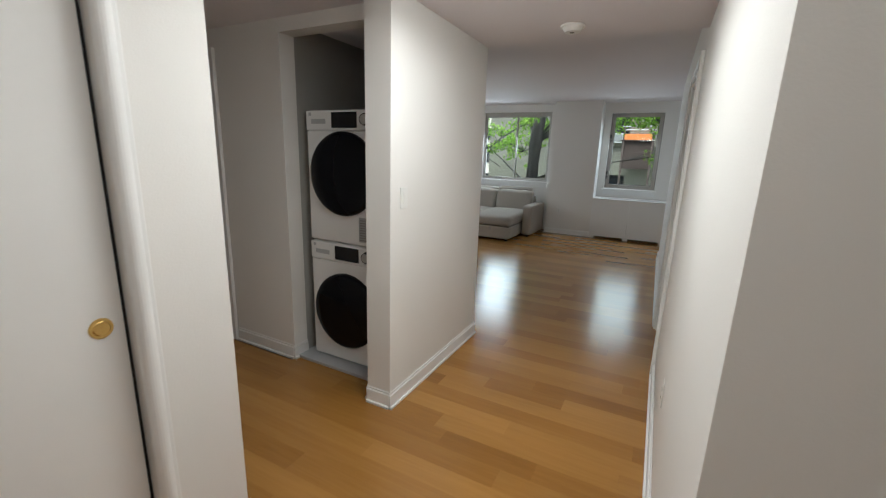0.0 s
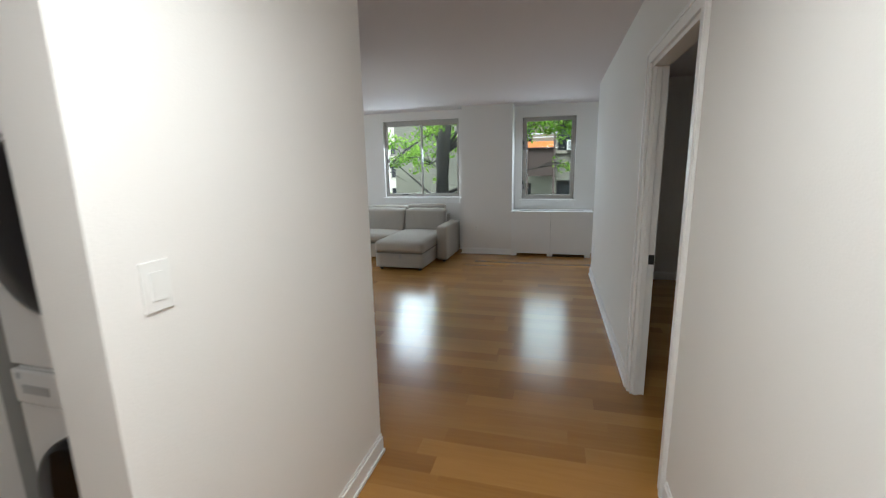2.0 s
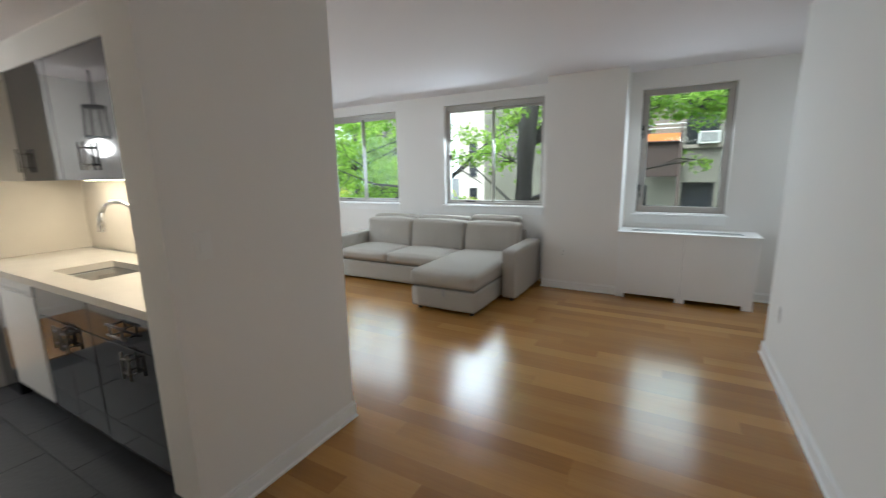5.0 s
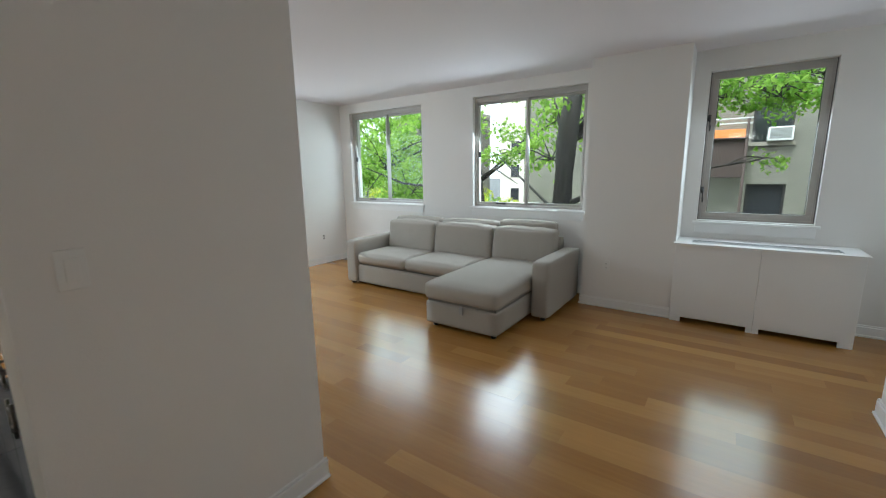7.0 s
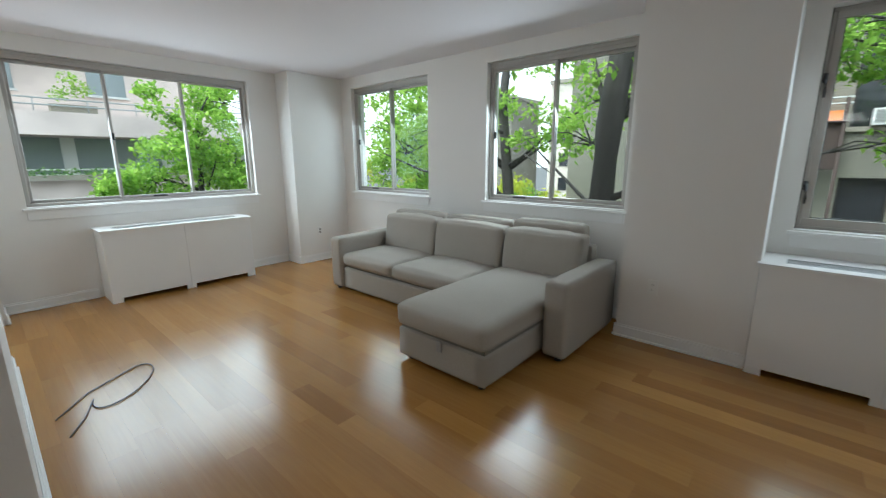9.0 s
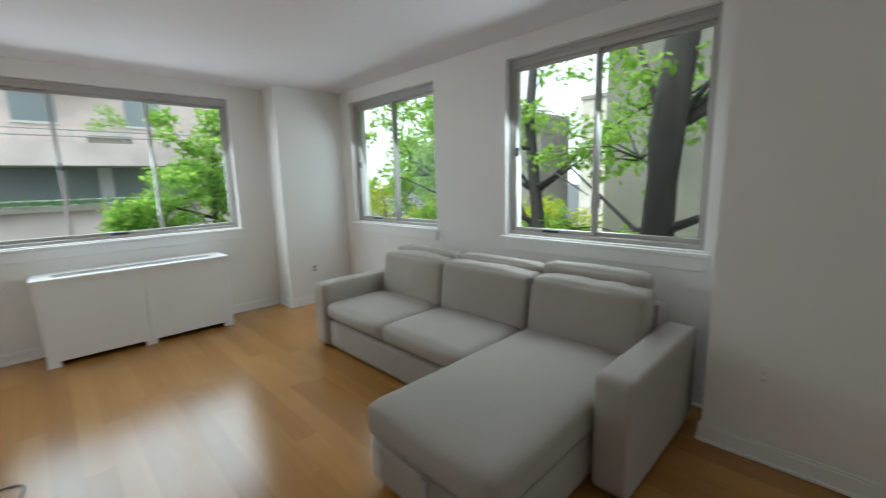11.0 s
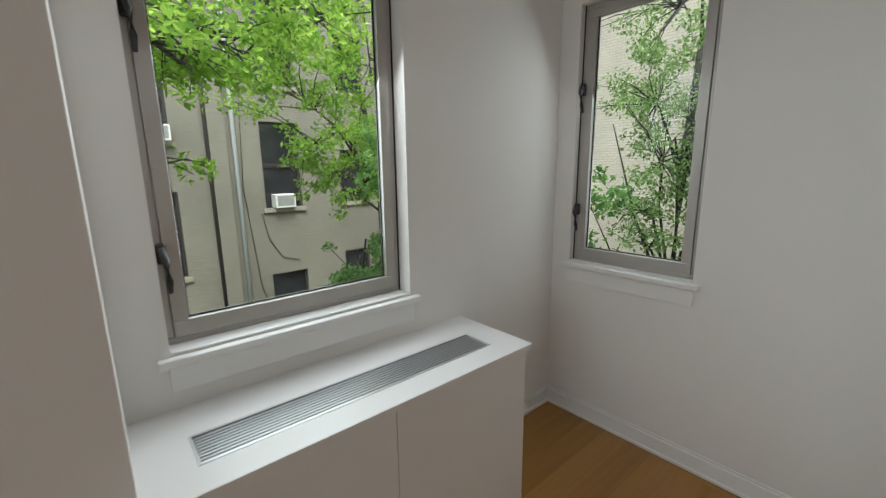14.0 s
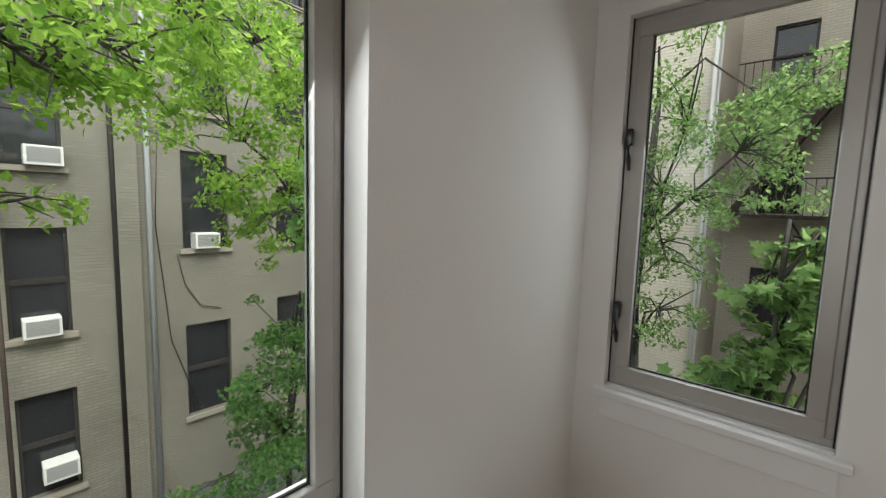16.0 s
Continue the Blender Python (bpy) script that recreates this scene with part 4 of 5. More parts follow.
tagged(boxes("led_strip", [(-3.88, -1.94, 4.2, 4.212, 1.448, 1.4555)], LED), "warm glowing light strip under the wall cabinets", "light strip")
lamp("counter_light", "AREA", look((-2.93, 4.1, 1.445), (-2.93, 4.1, 0)), 4.0, (1.0, 0.84, 0.64), size=1.9, size_y=0.03)
tagged(tube("wire_hook", [(-3.3, 4.283, 1.44), (-3.3, 4.283, 1.36), (-3.29, 4.283, 1.352), (-3.1, 4.283, 1.352), (-3.095, 4.283, 1.37)], 0.004, COPPER), "thin copper wire hook on the backsplash", "hook")


# ---- outdoors ----
GZ = -6.4
bm = bmesh.new()
add_box(bm, -400, 400, -400, 400, GZ - 0.5, GZ)
tagged(part("ground", bm, ASPHALT), "grey paved yard and street", "ground", kind="structure")


def facade_window(parent, cx, y, sill, w, h, ac=False, blind=False, axis="y"):
    """A dark sash window set back in a wall that faces the house."""
    def bx(name, a0, a1, d0, d1, z0, z1, mat, up, bevel=0.0):
        if axis == "y":
            return boxes(name, [(a0, a1, y + d0, y + d1, z0, z1)], mat, up, bevel)
        return boxes(name, [(y + d0, y + d1, a0, a1, z0, z1)], mat, up, bevel)
    win = bx("window", cx - w / 2, cx + w / 2, 0.16, 0.2, sill, sill + h, DARKWIN, parent)
    for a0, a1, z0, z1 in ((cx - w / 2, cx - w / 2 + 0.06, sill, sill + h), (cx + w / 2 - 0.06, cx + w / 2, sill, sill + h), (cx - w / 2 + 0.06, cx + w / 2 - 0.06, sill + h - 0.06, sill + h), (cx - w / 2 + 0.06, cx + w / 2 - 0.06, sill + h * 0.48, sill + h * 0.53)):
        bx("frame", a0, a1, 0.1, 0.159, z0, z1, DARKFR, win)
    bx("sill", cx - w / 2 - 0.08, cx + w / 2 + 0.08, -0.08, 0.1, sill - 0.12, sill - 0.001, SILL, win)
    if blind:
        bx("blind", cx - w / 2 + 0.07, cx + w / 2 - 0.07, 0.15, 0.158, sill + h * 0.55, sill + h - 0.07, BLIND, win)
    return win


def air_conditioner(x, y, z):
    ob = thing("air_conditioner", pose(x, y, z), "boxy white air conditioner in the brick building's window", "air conditioner", "window air conditioners")
    boxes("case", [(-0.3, 0.3, -0.25, 0.15, 0, 0.4)], ACW, ob, 0.015)
    boxes("coil", [(-0.25, 0.25, -0.256, -0.2505, 0.06, 0.36)], PLATED, ob)
    for k in range(8):
        boxes("louvre", [(-0.25, 0.25, -0.262, -0.2565, 0.075 + k * 0.035, 0.087 + k * 0.035)], PIPEM, ob)


def building(name, axis, at, a0, a1, depth, top, cols, mat, label, ground=GZ):
    """A house whose front stands at x or y = at; cols: centre, width, height, sills."""
    ob = thing(name, pose(0, 0, 0), label, "building")
    ops = sorted((c, w, h, tuple(s)) for c, w, h, s in cols)
    bm = bmesh.new()
    def put(p, q, z0, z1, t0, t1):
        if q - p > 1e-3 and z1 - z0 > 1e-3:
            if axis == "y":
                add_box(bm, p, q, at + t0, at + t1, z0, z1)
            else:
                add_box(bm, at + t0, at + t1, p, q, z0, z1)
    last = a0
    for c, w, h, sills in ops:
        put(last, c - w / 2, ground, top, 0, 0.3)
        zz = ground
        for s in sorted(sills):
            put(c - w / 2, c + w / 2, zz, s, 0, 0.3)
            zz = s + h
        put(c - w / 2, c + w / 2, zz, top, 0, 0.3)
        last = c + w / 2
    put(last, a1, ground, top, 0, 0.3)
    put(a0, a1, ground, top, 0.3, depth)
    part("wall", bm, mat, ob)
    bm = bmesh.new()
    if axis == "y":
        add_box(bm, a0 - 0.1, a1 + 0.1, at - 0.25, at + depth, top, top + 0.5)
    else:
        add_box(bm, at - 0.25, at + depth, a0 - 0.1, a1 + 0.1, top, top + 0.5)
    part("cornice", bm, SILL, ob)
    k = 0
    for c, w, h, sills in ops:
        for s in sills:
            k += 1
            facade_window(ob, c, at, s, w, h, blind=False, axis=axis)
    return ob


FY = 19.5
cols = [(-3.5, 1.0, 2.2, (-4.9, -1.37, 2.2, 5.7, 9.2)), (-1.4, 1.0, 2.2, (-4.9, -1.37, 2.2, 5.7, 9.2)), (0.66, 0.98, 2.3, (-4.95, -1.37, 2.2, 5.7, 9.2)), (3.9, 1.12, 2.5, (-4.2, 0.33, 3.85, 7.4)), (6.3, 0.95, 1.7, (-3.0, 0.38, 3.9, 7.4)), (8.3, 0.95, 1.7, (-3.0, 0.38, 3.9, 7.4))]
bld = building("brick_building", "y", FY, -7.3, 10.3, 8.0, 13.0, cols, TANBRICK, "tan painted brick apartment building with dark sash windows")
boxes("pilaster", [(2.0, 2.42, FY - 0.14, FY - 0.001, GZ, 13.0)], TANBRICK, bld)
rod("pipe", (1.95, FY - 0.12, GZ), (1.95, FY - 0.12, 13), 0.05, DARKFR, bld, 10)
rod("pipe", (2.62, FY - 0.1, GZ), (2.62, FY - 0.1, 13), 0.06, PIPEM, bld, 10)
rod("pipe", (-2.5, FY - 0.1, GZ), (-2.5, FY - 0.1, 13), 0.05, PIPEM, bld, 10)
tube("wire", [(3.2, FY - 0.03, 0.2), (3.35, FY - 0.03, -0.6), (3.7, FY - 0.03, -1.2), (4.2, FY - 0.03, -1.35)], 0.012, DARKFR, bld, 6)
tube("wire", [(2.9, FY - 0.03, 4.0), (2.75, FY - 0.03, 1.0), (3.0, FY - 0.03, -2.0), (3.6, FY - 0.03, -4.0)], 0.012, DARKFR, bld, 6)
for x, z in ((0.66, -1.36), (0.85, 2.21), (3.86, 0.34), (0.8, -4.6), (-1.4, 2.21)):
    air_conditioner(x, FY, z)
aw = thing("awning", pose(-0.5, FY - 0.05, 2.3), "bright orange awning on the brick building", "awning")
boxes("valance", [(-0.55, 0.5, -0.75, -0.7, 0.02, 0.26)], ORANGE, aw, 0.01)
boxes("canopy", [(-0.55, 0.5, -0.7, -0.001, 0.22, 0.26)], ORANGE, aw)
for z in (0.42, 0.56):
    rod("tube", (-0.65, -0.72, z), (0.65, -0.72, z), 0.025, RAILW, aw, 8)
boxes("shade_panel", [(-0.6, 0.55, -0.66, -0.62, -1.15, -0.02)], RUST, aw, 0.01, "rust-brown sheet under the awning")
boxes("ledge", [(-0.66, 0.6, -0.78, -0.001, -0.02, 0.02)], RUST, aw, 0.01)
for x in (-0.55, 0.55):
    rod("post", (x, -0.72, -8.7), (x, -0.72, 0.56), 0.04, RUST, aw, 8)

eb = building("pale_brick_house", "x", 11.0, 9.3, 19.4, 3.0, 9.0, [(16.2, 1.0, 1.9, (-3.2, 0.2, 3.4, 6.4))], PALEBRICK, "pale brick house wall close beside the yard")
rod("downpipe", (10.93, 9.36, GZ), (10.93, 9.36, 9.0), 0.05, RAILW, eb, 10)
boxes("corner_board", [(10.99, 11.1, 9.26, 9.2995, GZ, 9.0)], RAILW, eb)
rw = building("recess_house", "x", 15.0, 5.0, 14.0, 5.0, 11.0, [(8.2, 0.95, 1.7, (-4.8, -1.6, 1.7, 5.2))], PALEBRICK, "pale brick house at the back of a narrow court")
rh = thing("red_brick_house", pose(0, 0, 0), "red brick house with pale trim along the court", "building")
boxes("wall", [(9.4, 14.99, 3.0, 6.9, GZ, 10.5)], REDBRICK, rh)
boxes("corner_board", [(14.55, 14.98, 6.901, 7.0, GZ, 10.5)], RAILW, rh, 0.01)
boxes("cornice", [(9.3, 15.0, 2.9, 7.1, 10.5, 10.9)], SILL, rh)
for x in (10.6, 12.6):
    for z in (-3.6, -0.2, 3.2, 6.6):
        w = boxes("window", [(x, x + 0.95, 6.901, 6.93, z, z + 1.7)], DARKWIN, rh)
        boxes("frame", [(x - 0.07, x, 6.901, 6.96, z, z + 1.7), (x + 0.95, x + 1.02, 6.901, 6.96, z, z + 1.7), (x - 0.07, x + 1.02, 6.901, 6.96, z + 1.7, z + 1.78)], RAILW, w)
        boxes("sill", [(x - 0.12, x + 1.07, 6.901, 7.05, z - 0.1, z - 0.001)], SILL, w)
fe = thing("fire_escape", pose(14.99, 8.2, 0), "rusty iron fire escape stair in the court", "fire escape")
for z in (1.65, 4.75):
    boxes("landing", [(-1.1, -0.001, -1.15, 1.15, z - 0.1, z)], RUST, fe)
    for k in range(13):
        rod("baluster", (-1.08, -1.13 + k * 0.19, z), (-1.08, -1.13 + k * 0.19, z + 0.95), 0.01, RUST, fe, 6)
    rod("rail", (-1.08, -1.15, z + 0.95), (-1.08, 1.15, z + 0.95), 0.02, RUST, fe, 6)
for x in (-0.95, -0.3):
    a, b = Vector((x, 1.0, 1.65)), Vector((x, -1.0, 4.75))
    bm = bmesh.new()
    bmesh.ops.create_cube(bm, size=1.0, matrix=Matrix.Translation((a + b) / 2) @ (b - a).to_track_quat("Z", "Y").to_matrix().to_4x4() @ Matrix.Diagonal((0.05, 0.2, (b - a).length, 1)))
    part("stringer", bm, RUST, fe)
    rod("handrail", a + Vector((0, 0, 0.85)), b + Vector((0, 0, 0.85)), 0.02, RUST, fe, 6)
for k in range(13):
    t = (k + 0.5) / 13
    boxes("tread", [(-0.93, -0.32, 1.0 - 2.0 * t - 0.11, 1.0 - 2.0 * t + 0.11, 1.65 + 3.1 * t - 0.02, 1.65 + 3.1 * t + 0.02)], RUST, fe)

# terrace building across the street, seen through the wide window
tb = thing("terrace_building", pose(-28, 0, 0), "pink clad building with a terrace and a glazed ground floor", "building")
boxes("wall", [(-0.3, 0, -40, 22, GZ, 0.55), (-3.0, 0, -40, 22, 2.65, 3.75), (-7.0, -3.0, -40, 16, GZ, 14.0)], PINK, tb)
boxes("terrace", [(-3.0, -0.3, -40, 22, GZ, 0.5)], SILL, tb)
boxes("shopfront", [(-2.95, -2.9, -40, 22, 0.5, 2.65)], SHOPGL, tb)
for k in range(13):
    boxes("mullion", [(-2.9, -2.84, -38 + k * 4.6, -37.4 + k * 4.6, 0.5, 2.65)], RAILW, tb)
for z in (0.75, 1.0):
    rod("rail", (-0.1, -40, z), (-0.1, 22, z), 0.04, RAILW, tb, 6)
for z in (4.05, 4.35):
    rod("rail", (-0.15, -40, z), (-0.15, 22, z), 0.035, PIPEM, tb, 6)
for k in range(31):
    rod("post", (-0.15, -39 + k * 2.0, 3.75), (-0.15, -39 + k * 2.0, 4.35), 0.025, PIPEM, tb, 6)
for k in range(7):
    y = -18 + k * 4.6
    for z in (5.0, 8.3, 11.5):
        w = boxes("window", [(-3.0, -2.96, y, y + 1.7, z, z + 1.5)], SHOPGL, tb)
        boxes("sill", [(-2.999, -2.85, y - 0.1, y + 1.8, z - 0.12, z)], RAILW, w)
for y in (-4.0, 5.0):
    b = boxes("balcony", [(-2.999, -1.6, y, y + 3.4, 6.9, 7.9)], PALEBRICK, tb, 0.05)
    boxes("coping", [(-2.999, -1.55, y - 0.05, y + 3.45, 7.9, 8.0)], RAILW, b)

# far houses beyond the trees
for i, (x, y, w, top, mat) in enumerate(((-30, 62, 16, 12, PALEBRICK), (-48, 58, 14, 10, TANBRICK))):
    building("distant_house", "y", y, x, x + w, 8, top, [(x + 2.5 + k * 3.4, 1.4, 1.8, (-3, 0.5, 4.0)) for k in range(3)], mat, "distant brick house seen between the trees")


def car(m, label):
    ob = thing("parked_car", m, label, "car")
    bm = bmesh.new()
    prof = [(-2.2, 0.35), (-2.2, 0.8), (-1.3, 0.95), (-0.7, 1.42), (0.9, 1.45), (1.6, 1.0), (2.15, 0.9), (2.2, 0.35)]
    sides = [[bm.verts.new((x, s * (0.85 if z < 1.1 else 0.68), z)) for x, z in prof] for s in (-1, 1)]
    for k in range(len(prof)):
        n = (k + 1) % len(prof)
        bm.faces.new((sides[0][k], sides[0][n], sides[1][n], sides[1][k]))
    bm.faces.new(sides[0][::-1])
    bm.faces.new(sides[1])
    bmesh.ops.bevel(bm, geom=bm.edges[:], offset=0.06, segments=2, affect="EDGES")
    part("body", bm, CARW, ob, smooth=False)
    for s in (-1, 1):
        boxes("side_window", [(-0.75, 0.95, s * 0.76 - 0.03, s * 0.76 + 0.03, 1.02, 1.34)], DARKWIN, ob, 0.02)
    for x in (-1.35, 1.35):
        for s in (-0.8, 0.8):
            w = rod("wheel", (x, s - 0.1, 0.33), (x, s + 0.1, 0.33), 0.33, BLACK, ob, 20)
            rod("rim", (x, s - 0.105, 0.33), (x, s + 0.105, 0.33), 0.2, STEEL, w, 16)


car(pose(-6.5, 24, GZ, 0, 0, 8), "white parked car on the street")
car(pose(-11.5, 25, GZ, 0, 0, 8), "white parked car on the street")


# ---- trees ----
# leaf outlines as (along, across, lift), from the stalk round
BLADES = {
    "plain": ((0, 0, 0), (0.45, 0.3, 0.08), (1, 0, 0), (0.45, -0.3, 0.08)),
    "lobed": ((0, 0, 0), (0.02, 0.42, 0.1), (0.3, 0.3, 0.06), (0.55, 0.58, 0.12), (0.62, 0.22, 0.04), (1.0, 0, -0.06), (0.62, -0.22, 0.04), (0.55, -0.58, 0.12), (0.3, -0.3, 0.06), (0.02, -0.42, 0.1)),
}


def leaves(name, clumps, per, size, mat, parent, seed, droop=0.3, shape="plain"):
    """Many single leaves round clump centres (x, y, z, radius), each a folded blade."""
    rng = np.random.default_rng(seed)
    verts, faces = [], []
    for cx, cy, cz, r in clumps:
        n = max(8, int(per * r * r * 4))
        d = rng.normal(size=(n, 3))
        d /= np.linalg.norm(d, axis=1)[:, None]
        rad = r * rng.uniform(0.1, 1.0, n) ** 0.55
        p = np.array((cx, cy, cz)) + d * rad[:, None] * np.array((1.0, 1.0, 0.65))
        ax = rng.normal(size=(n, 3)) + np.array((0, 0, -droop))
        ax /= np.linalg.norm(ax, axis=1)[:, None]
        sd = np.cross(ax, rng.normal(size=(n, 3)) * 0.6 + np.array((0, 0, 1.0)))
        sd /= np.linalg.norm(sd, axis=1)[:, None] + 1e-9
        up = np.cross(sd, ax)
        s = size * rng.uniform(0.6, 1.3, n)[:, None]
        b0 = len(verts)
        m = len(BLADES[shape])
        pts = np.stack([p + ax * s * u + sd * s * v + up * s * w for u, v, w in BLADES[shape]], axis=1).reshape(-1, 3)
        verts.extend(map(tuple, pts))
        for k in range(n):
            a = b0 + m * k
            faces.extend((a, a + q, a + q + 1) for q in range(1, m - 1))
    me = bpy.data.meshes.new(name)
    me.from_pydata(verts, [], faces)
    me.materials.append(mat)
    ob = new(name, me)
    ob.parent = parent
    return tagged(ob, kind="stuff")


def tree(m, stem, limbs, crowns, label, seed, leaf, size=0.11, per=190, name="tree", shape="plain"):
    """stem: (points, radii); limbs: centres that branches reach; crowns: ellipsoids (x, y, z, spread, number, clump radius). All in world axes from the base."""
    rnd = random.Random(seed)
    ob = thing(name, m, label, "tree")
    tube("trunk", stem[0], stem[1], BARK, ob, 12)
    clumps = []
    bm = bmesh.new()
    for x, y, z, spread, n, cr in crowns:
        for _ in range(n):
            c = (x + rnd.gauss(0, spread), y + rnd.gauss(0, spread), z + rnd.gauss(0, spread * 0.6))
            clumps.append((*c, cr * rnd.uniform(0.6, 1.25)))
    tops = [Vector(p) for p in stem[0]]
    arms = []
    for x, y, z, spread, n, cr in crowns:
        base = min(tops, key=lambda p: (p - Vector((x, y, z - 0.6))).length)
        mid = base.lerp(Vector((x, y, z)), 0.5) + Vector((rnd.uniform(-0.2, 0.2), rnd.uniform(-0.2, 0.2), rnd.uniform(0.1, 0.9)))
        add_tube(bm, [base, mid, (x, y, z)], [0.035, 0.02, 0.009], 7)
        arms.append((mid, Vector((x, y, z))))
    for i, c in enumerate(clumps):
        arm = min(arms, key=lambda p: (p[1] - Vector(c[:3])).length)
        near = arm[0].lerp(arm[1], rnd.uniform(0.6, 1.0))
        q = Vector(c[:3])
        add_tube(bm, [near, near.lerp(q, 0.5) + Vector((rnd.uniform(-0.1, 0.1), rnd.uniform(-0.1, 0.1), 0.08)), q], [0.013, 0.009, 0.004], 5)
    for pts, r in limbs:
        add_tube(bm, pts, [r * (1 - 0.8 * k / (len(pts) - 1)) for k in range(len(pts))], 7)
    part("branches", bm, BARK, ob, smooth=True)
    leaves("crown", clumps, per, size, leaf, ob, seed, shape=shape)
    return ob


G = -GZ
# the dark trunk close outside the sofa's window
tree(pose(-2.15, 9.5, GZ), ([(-0.15, 0, 0), (-0.15, 0.05, G - 1), (-0.14, 0, G + 0.6), (-0.1, 0, G + 1.8), (0.05, 0.1, G + 3.5), (0.2, 0.3, G + 6)], [0.22, 0.19, 0.18, 0.15, 0.12, 0.05]),
     [([(-0.14, 0, G + 0.95), (-0.4, 0.2, G + 0.9), (-0.9, 0.3, G + 1.3), (-1.5, 0.6, G + 1.7)], 0.035), ([(-0.14, 0, G + 0.9), (0.4, -0.1, G + 1.15), (0.9, -0.1, G + 1.5)], 0.05)],
     [(-0.7, 0.9, G + 1.6, 0.4, 7, 0.26), (-0.2, 0.8, G + 2.2, 0.4, 7, 0.28), (0.9, 1.9, G + 2.4, 0.4, 8, 0.28), (1.8, 2.2, G + 2.5, 0.3, 7, 0.26), (2.2, 2.4, G + 1.55, 0.16, 4, 0.2), (2.6, 3.0, G + 3.2, 0.5, 14, 0.3), (2.5, 2.2, G + 2.45, 0.28, 16, 0.2), (3.1, 2.5, G + 2.75, 0.35, 20, 0.22), (1.9, 2.0, G + 2.8, 0.4, 18, 0.24), (2.2, 2.6, G + 3.4, 0.5, 16, 0.28), (3.6, 2.6, G + 3.3, 0.4, 16, 0.26), (0.4, 1.2, G + 3.8, 0.7, 12, 0.35), (-1.0, 1.4, G + 3.2, 0.6, 10, 0.3)],
     "tall tree with a dark trunk and bright leaves outside the window", 11, LEAF_A, 0.1, 200)
tree(pose(-4.7, 11.2, GZ), ([(0.3, 0, 0), (0.1, 0, G + 0.3), (0, 0, G + 1.2), (-0.2, 0.1, G + 2.4), (-0.1, 0.3, G + 5)], [0.16, 0.11, 0.1, 0.085, 0.05]),
     [([(0, 0, G + 0.7), (-0.7, -0.3, G + 1.1), (-1.6, -0.6, G + 1.2), (-2.6, -0.9, G + 1.6)], 0.05), ([(0, 0, G + 1.3), (0.6, -0.4, G + 1.5), (1.2, -0.6, G + 1.2)], 0.03), ([(-0.1, 0, G + 1.9), (-1.0, -0.3, G + 2.2), (-2.0, -0.5, G + 1.9)], 0.035)],
     [(-1.5, 0.1, G + 1.9, 0.6, 10, 0.3), (-2.6, -0.2, G + 1.5, 0.6, 10, 0.3), (-0.6, 0.5, G + 2.6, 0.6, 10, 0.3), (0.8, 0.3, G + 1.8, 0.45, 9, 0.28), (1.6, 0.6, G + 2.5, 0.5, 9, 0.3), (-1.9, 0.6, G + 0.7, 0.5, 9, 0.28), (0.3, 0.8, G + 0.5, 0.4, 6, 0.26), (-2.4, 0.3, G + 3.0, 0.7, 12, 0.32)],
     "slender tree with spreading limbs and bright green leaves", 23, LEAF_A, 0.11, 220)
# bright tree and the deeper shrub before the brick building
tree(pose(3.6, 14.0, GZ), ([(0.6, 0, 0), (0.4, 0, G - 1.5), (0.3, 0, G + 1), (-0.2, 0.1, G + 4)], [0.13, 0.1, 0.07, 0.03]),
     [([(0.3, 0, G + 0.6), (-0.6, -0.1, G + 1.2), (-1.6, -0.2, G + 1.6)], 0.025)],
     [(-1.5, -0.6, G + 1.75, 0.3, 11, 0.2), (-0.9, -0.6, G + 1.35, 0.35, 13, 0.22), (-0.3, -0.3, G + 1.0, 0.35, 11, 0.22), (-1.3, -0.3, G + 2.6, 0.5, 18, 0.26), (-0.4, -0.4, G + 2.0, 0.45, 18, 0.26), (0.4, -0.3, G + 1.6, 0.4, 14, 0.26), (0.2, 0, G + 3.2, 0.6, 20, 0.3), (-1.0, -0.4, G + 3.8, 0.7, 22, 0.32), (1.0, 0.4, G + 2.4, 0.5, 12, 0.3)],
     "young tree with fine bright green leaves before the brick building", 31, LEAF_A, 0.085, 330)
tree(pose(3.5, 14.4, -5.0), ([(0, 0, -1.4), (0, 0, 2.2), (0.1, 0, 4.2)], [0.08, 0.06, 0.03]), [],
     [(-0.7, -0.2, 3.5, 0.35, 12, 0.28), (-0.1, -0.1, 4.3, 0.4, 16, 0.28), (0.4, -0.3, 4.9, 0.35, 12, 0.24), (-0.3, -0.3, 2.6, 0.5, 16, 0.34), (0.6, 0, 3.6, 0.5, 14, 0.32), (-1.1, 0, 2.0, 0.4, 10, 0.3)],
     "dense leafy shrub growing below the brick building's windows", 37, LEAF_B, 0.1, 300, "shrub")
